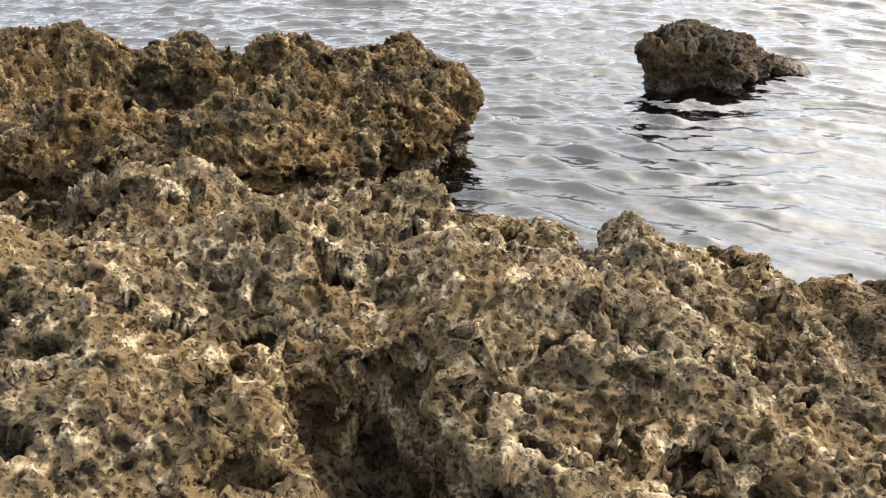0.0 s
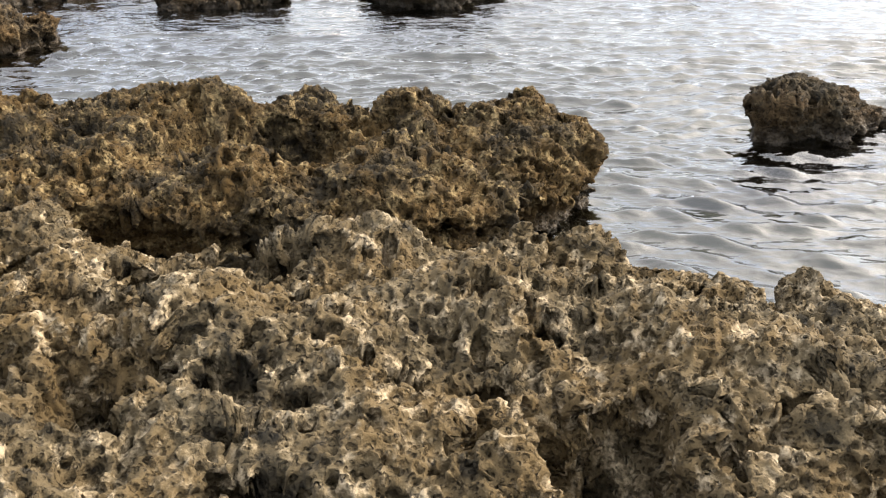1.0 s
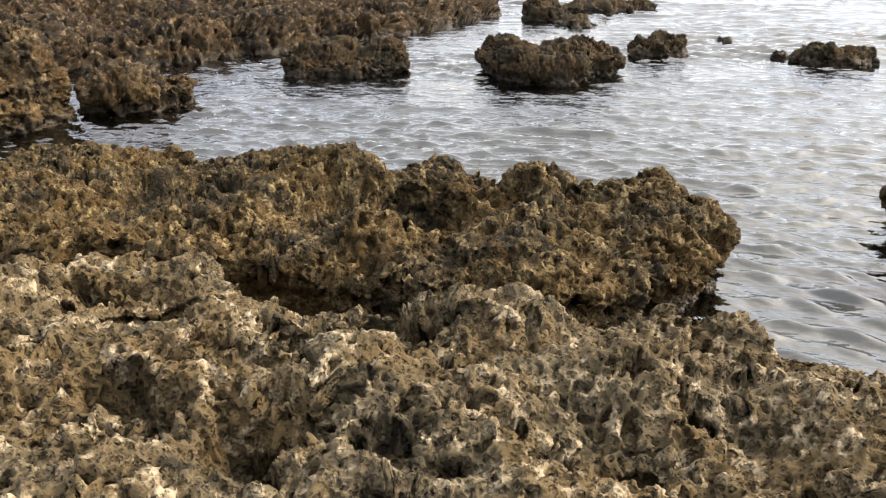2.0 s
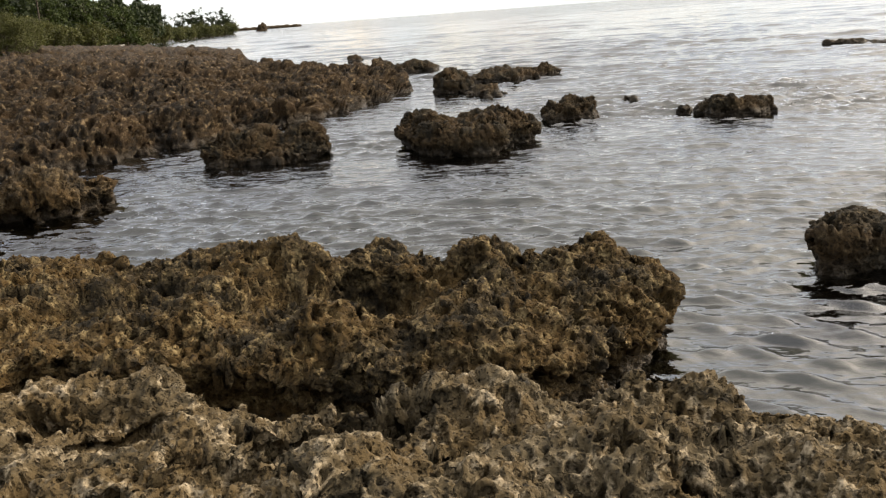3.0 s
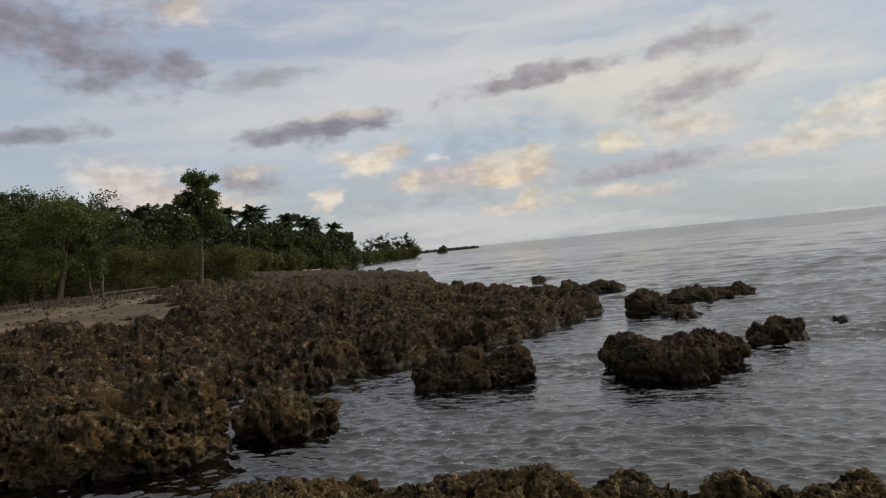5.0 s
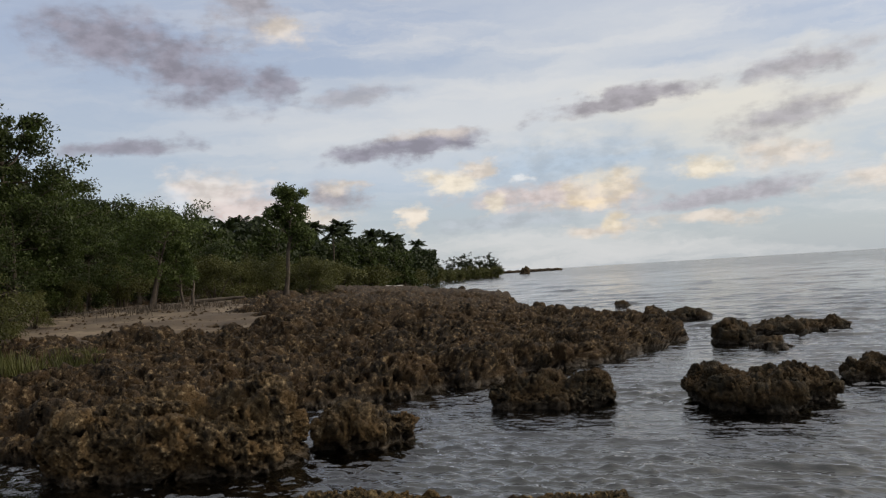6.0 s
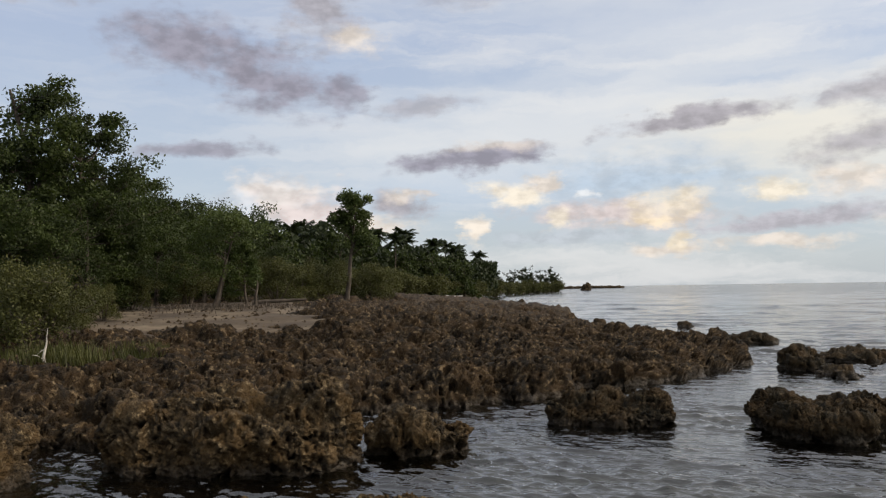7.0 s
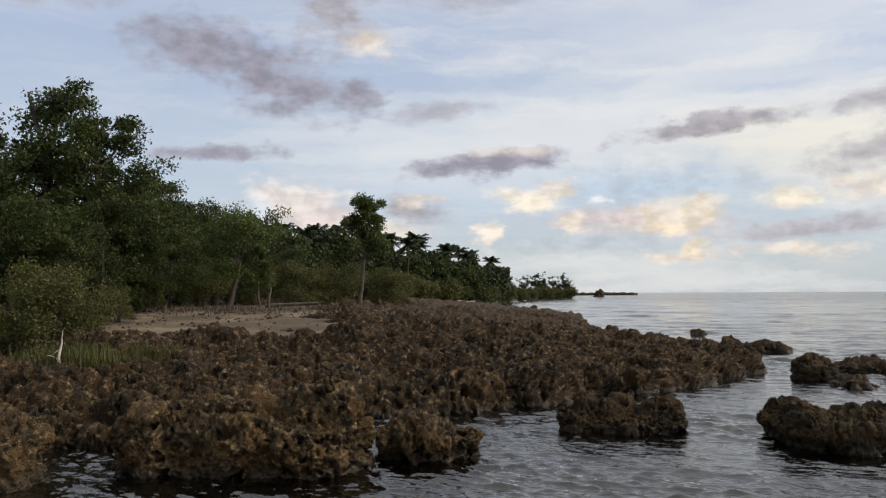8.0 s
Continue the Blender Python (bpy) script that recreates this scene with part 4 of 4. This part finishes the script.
    for az, d, s in [(-42.2, 128, 1.05), (-39.6, 150, 1.1), (-38.0, 160, 1.2), (-37.2, 140, .9), (-34.3, 190, 1.3), (-33.0, 175, .9), (-31.6, 200, 1.0), (-44.6, 115, .9), (-42.6, 120, .95), (-41.9, 150, 1.1), (-40.9, 140, .9), (-37.6, 150, 1.05), (-36.9, 165, 1.1), (-36.2, 160, .85), (-35.4, 150, .98), (-34.7, 180, 1.1), (-34.0, 170, .9), (-33.3, 190, 1.1), (-32.7, 200, 1.15), (-32.0, 215, 1.2), (-31.3, 215, 1.0), (-30.6, 230, 1.25), (-29.9, 240, 1.1), (-35.9, 190, 1.3), (-38.4, 140, .9)]:
        stand_copy(trunkless, az, d + 26, s * 1.05, rng.uniform(0, 6))
    airy = stand(broadleaf(9.5, 4.6, 51, .55, 16, .38, 1, 12, M_FAR, M_BARK, puff=.5), -26.8, 420, 1.28, 1, "windswept open-crowned tree on the far point", "tree", "trees on the point")
    for az, d, s in [(-28.3, 400, 1.05), (-27.6, 430, 1.05), (-26.1, 440, 1.0), (-25.1, 450, 1.3), (-24.75, 455, 1.05), (-25.5, 445, .85)]:
        stand_copy(airy, az, d, s, rng.uniform(0, 6), "windswept open-crowned tree on the far point")
    for i in range(15):
        f = i / 14
        stand_copy(distant, -43.5 + 13.3 * f + rng.normal() * .3, 118 + 100 * f + rng.uniform(0, 14), rng.uniform(.85, 1.2), rng.uniform(0, 6), "dark broadleaf tree in the shore woods")
    # the woods behind: uncounted leaves
    n = 34000
    f = rng.random(n) ** .8
    az = -66 + 37.5 * f
    d = 62 + 190 * f ** 2.2 + rng.uniform(0, 14, n)
    h = 10.2 + 2.2 * smooth(.4, .65, f) - 3.0 * smooth(.8, 1.0, f)
    lump = value(np.column_stack([az * .9, d * .08, d * 0]), 95)
    z = 2.4 + rng.random(n) ** .6 * h * (.78 + .24 * lump)
    c = np.column_stack([HOME[0] + d * np.sin(np.radians(az)), HOME[1] + d * np.cos(np.radians(az)), z])
    thing("far_woods", mesh_of("far_woods", *leaf_cards(c, 1.0, rng, .2, .7), M_FAR, False), "dark continuous woods behind the shore trees", "woods", kind="stuff")


build_plants()
# ---------------------------------------------------------------- small things on the shore
def dead_wood(name, height, lean, seed, mat, branches):
    rng = np.random.default_rng(seed)
    root = new(name)
    stem = bent((0, 0, -.1), (lean, .1, 1), height, rng, 7, 0, .16)
    part("trunk", mesh_of("trunk", *tube(stem, np.linspace(height * .07, height * .022, len(stem)), 8), mat), root)
    for i in range(branches):
        b = stem[rng.integers(3, len(stem))]
        limb = bent(b, rng.normal(size=3) + (0, 0, .6), height * rng.uniform(.25, .5), rng, 4, 0, .2)
        part("limb", mesh_of("limb", *tube(limb, np.linspace(height * .02, height * .006, len(limb)), 5), mat), root)
    return root


def tufts(name, spots, blades, height, mat, label, seed):
    """Grass blades round a few spots on the land, joined as uncounted stuff."""
    rng = np.random.default_rng(seed)
    vs = []
    for az, d, r in spots:
        x, y = place(az, d)
        k = blades
        px, py = x + rng.normal(size=k) * r, y + rng.normal(size=k) * r
        _, pz = land_height(px, py)
        h = height * rng.uniform(.5, 1.2, k)
        a = rng.uniform(0, 6.28, k)
        base = np.column_stack([px, py, pz - .05])
        side = np.column_stack([np.cos(a), np.sin(a), 0 * a]) * .018
        lean = np.column_stack([np.cos(a + 1.4), np.sin(a + 1.4), 0 * a]) * h[:, None] * .35
        up = np.column_stack([0 * a, 0 * a, h])
        vs.append(np.stack([base - side, base + side, base + side * .3 + lean + up, base - side * .3 + lean + up], 1).reshape(-1, 3))
    v = np.concatenate(vs)
    thing(name, mesh_of(name, v, np.arange(len(v)).reshape(-1, 4), mat, False), label, "grass", kind="stuff")


def rubble(name, n, seed):
    """Small broken coral stones strewn over the sand, joined as uncounted stuff."""
    rng = np.random.default_rng(seed)
    az, d = np.radians(rng.uniform(-58, -41, n)), rng.uniform(35, 62, n)
    x, y = HOME[0] + d * np.sin(az), HOME[1] + d * np.cos(az)
    _, z = land_height(x, y)
    s = .03 + .15 * rng.random(n) ** 3
    core = np.array([[1, 0, 0], [0, 1, 0], [-1, 0, 0], [0, -1, 0], [0, 0, .7], [0, 0, -.7]])
    v = core[None] * s[:, None, None] * rng.uniform(.6, 1.3, (n, 6, 1)) + np.column_stack([x, y, z - .11])[:, None]
    f = np.array([[0, 1, 4], [1, 2, 4], [2, 3, 4], [3, 0, 4], [1, 0, 5], [2, 1, 5], [3, 2, 5], [0, 3, 5]])
    faces = (f[None] + 6 * np.arange(n)[:, None, None]).reshape(-1, 3)
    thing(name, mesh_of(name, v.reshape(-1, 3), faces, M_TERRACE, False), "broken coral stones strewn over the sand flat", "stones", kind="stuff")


def build_small():
    rubble("coral_rubble", 2600, 12)
    stand(dead_wood("dead_tree", 1.6, .12, 5, M_BARK, 2), -44.4, 50, 1.0, 0, "bare leaning dead trunk on the sand flat", "dead tree")
    stand(dead_wood("driftwood_stump", .5, .3, 8, M_PALEBARK, 3), -57.0, 27.5, 1.9, 1.2, "white bleached driftwood stump on the reef rock", "driftwood")
    log = mesh_of("log", *tube(bent((-1.5, 0, .1), (1, .1, 0), 3.2, np.random.default_rng(4), 8, 0, .05), np.linspace(.13, .07, 9), 8), M_BARK)
    ob = thing("driftwood_log", log, "dark driftwood log lying on the sand flat", "driftwood")
    x, y = place(-43.0, 52)
    ob.matrix_basis = Matrix.Translation((x, y, ground_at(x, y) - .02)) @ Matrix.Rotation(.6, 4, "Z")
    pale = mesh_of("log", *tube(bent((-1.6, 0, .15), (1, .05, .02), 3.4, np.random.default_rng(9), 8, 0, .04), np.linspace(.24, .12, 9), 8), M_PALEBARK)
    ob = thing("driftwood_log", pale, "pale bleached log lying on the far shore", "driftwood")
    x, y = place(-31.4, 168)
    ob.matrix_basis = Matrix.Translation((x, y, ground_at(x, y) + .1)) @ Matrix.Rotation(.5, 4, "Z")
    tufts("grass", [(-56.6, 28, .5), (-55.4, 28, .5), (-51.8, 27.5, .3), (-51.0, 28, .25), (-57.9, 28, .6), (-51.4, 29.5, .45), (-55.9, 30, .6)], 300, .42, M_SCRUB, "yellow-green grass tufts growing in the reef rock", 6)
    tufts("breathing_roots", [(-47.5, 47, 1.6), (-45.8, 48, 1.5), (-44.2, 48.5, 1.4), (-48.6, 49, 1.2), (-42.8, 50, 1.5), (-46.6, 50, .8)], 130, .26, M_BARK, "short mangrove breathing roots poking out of the sand", 7)


build_small()
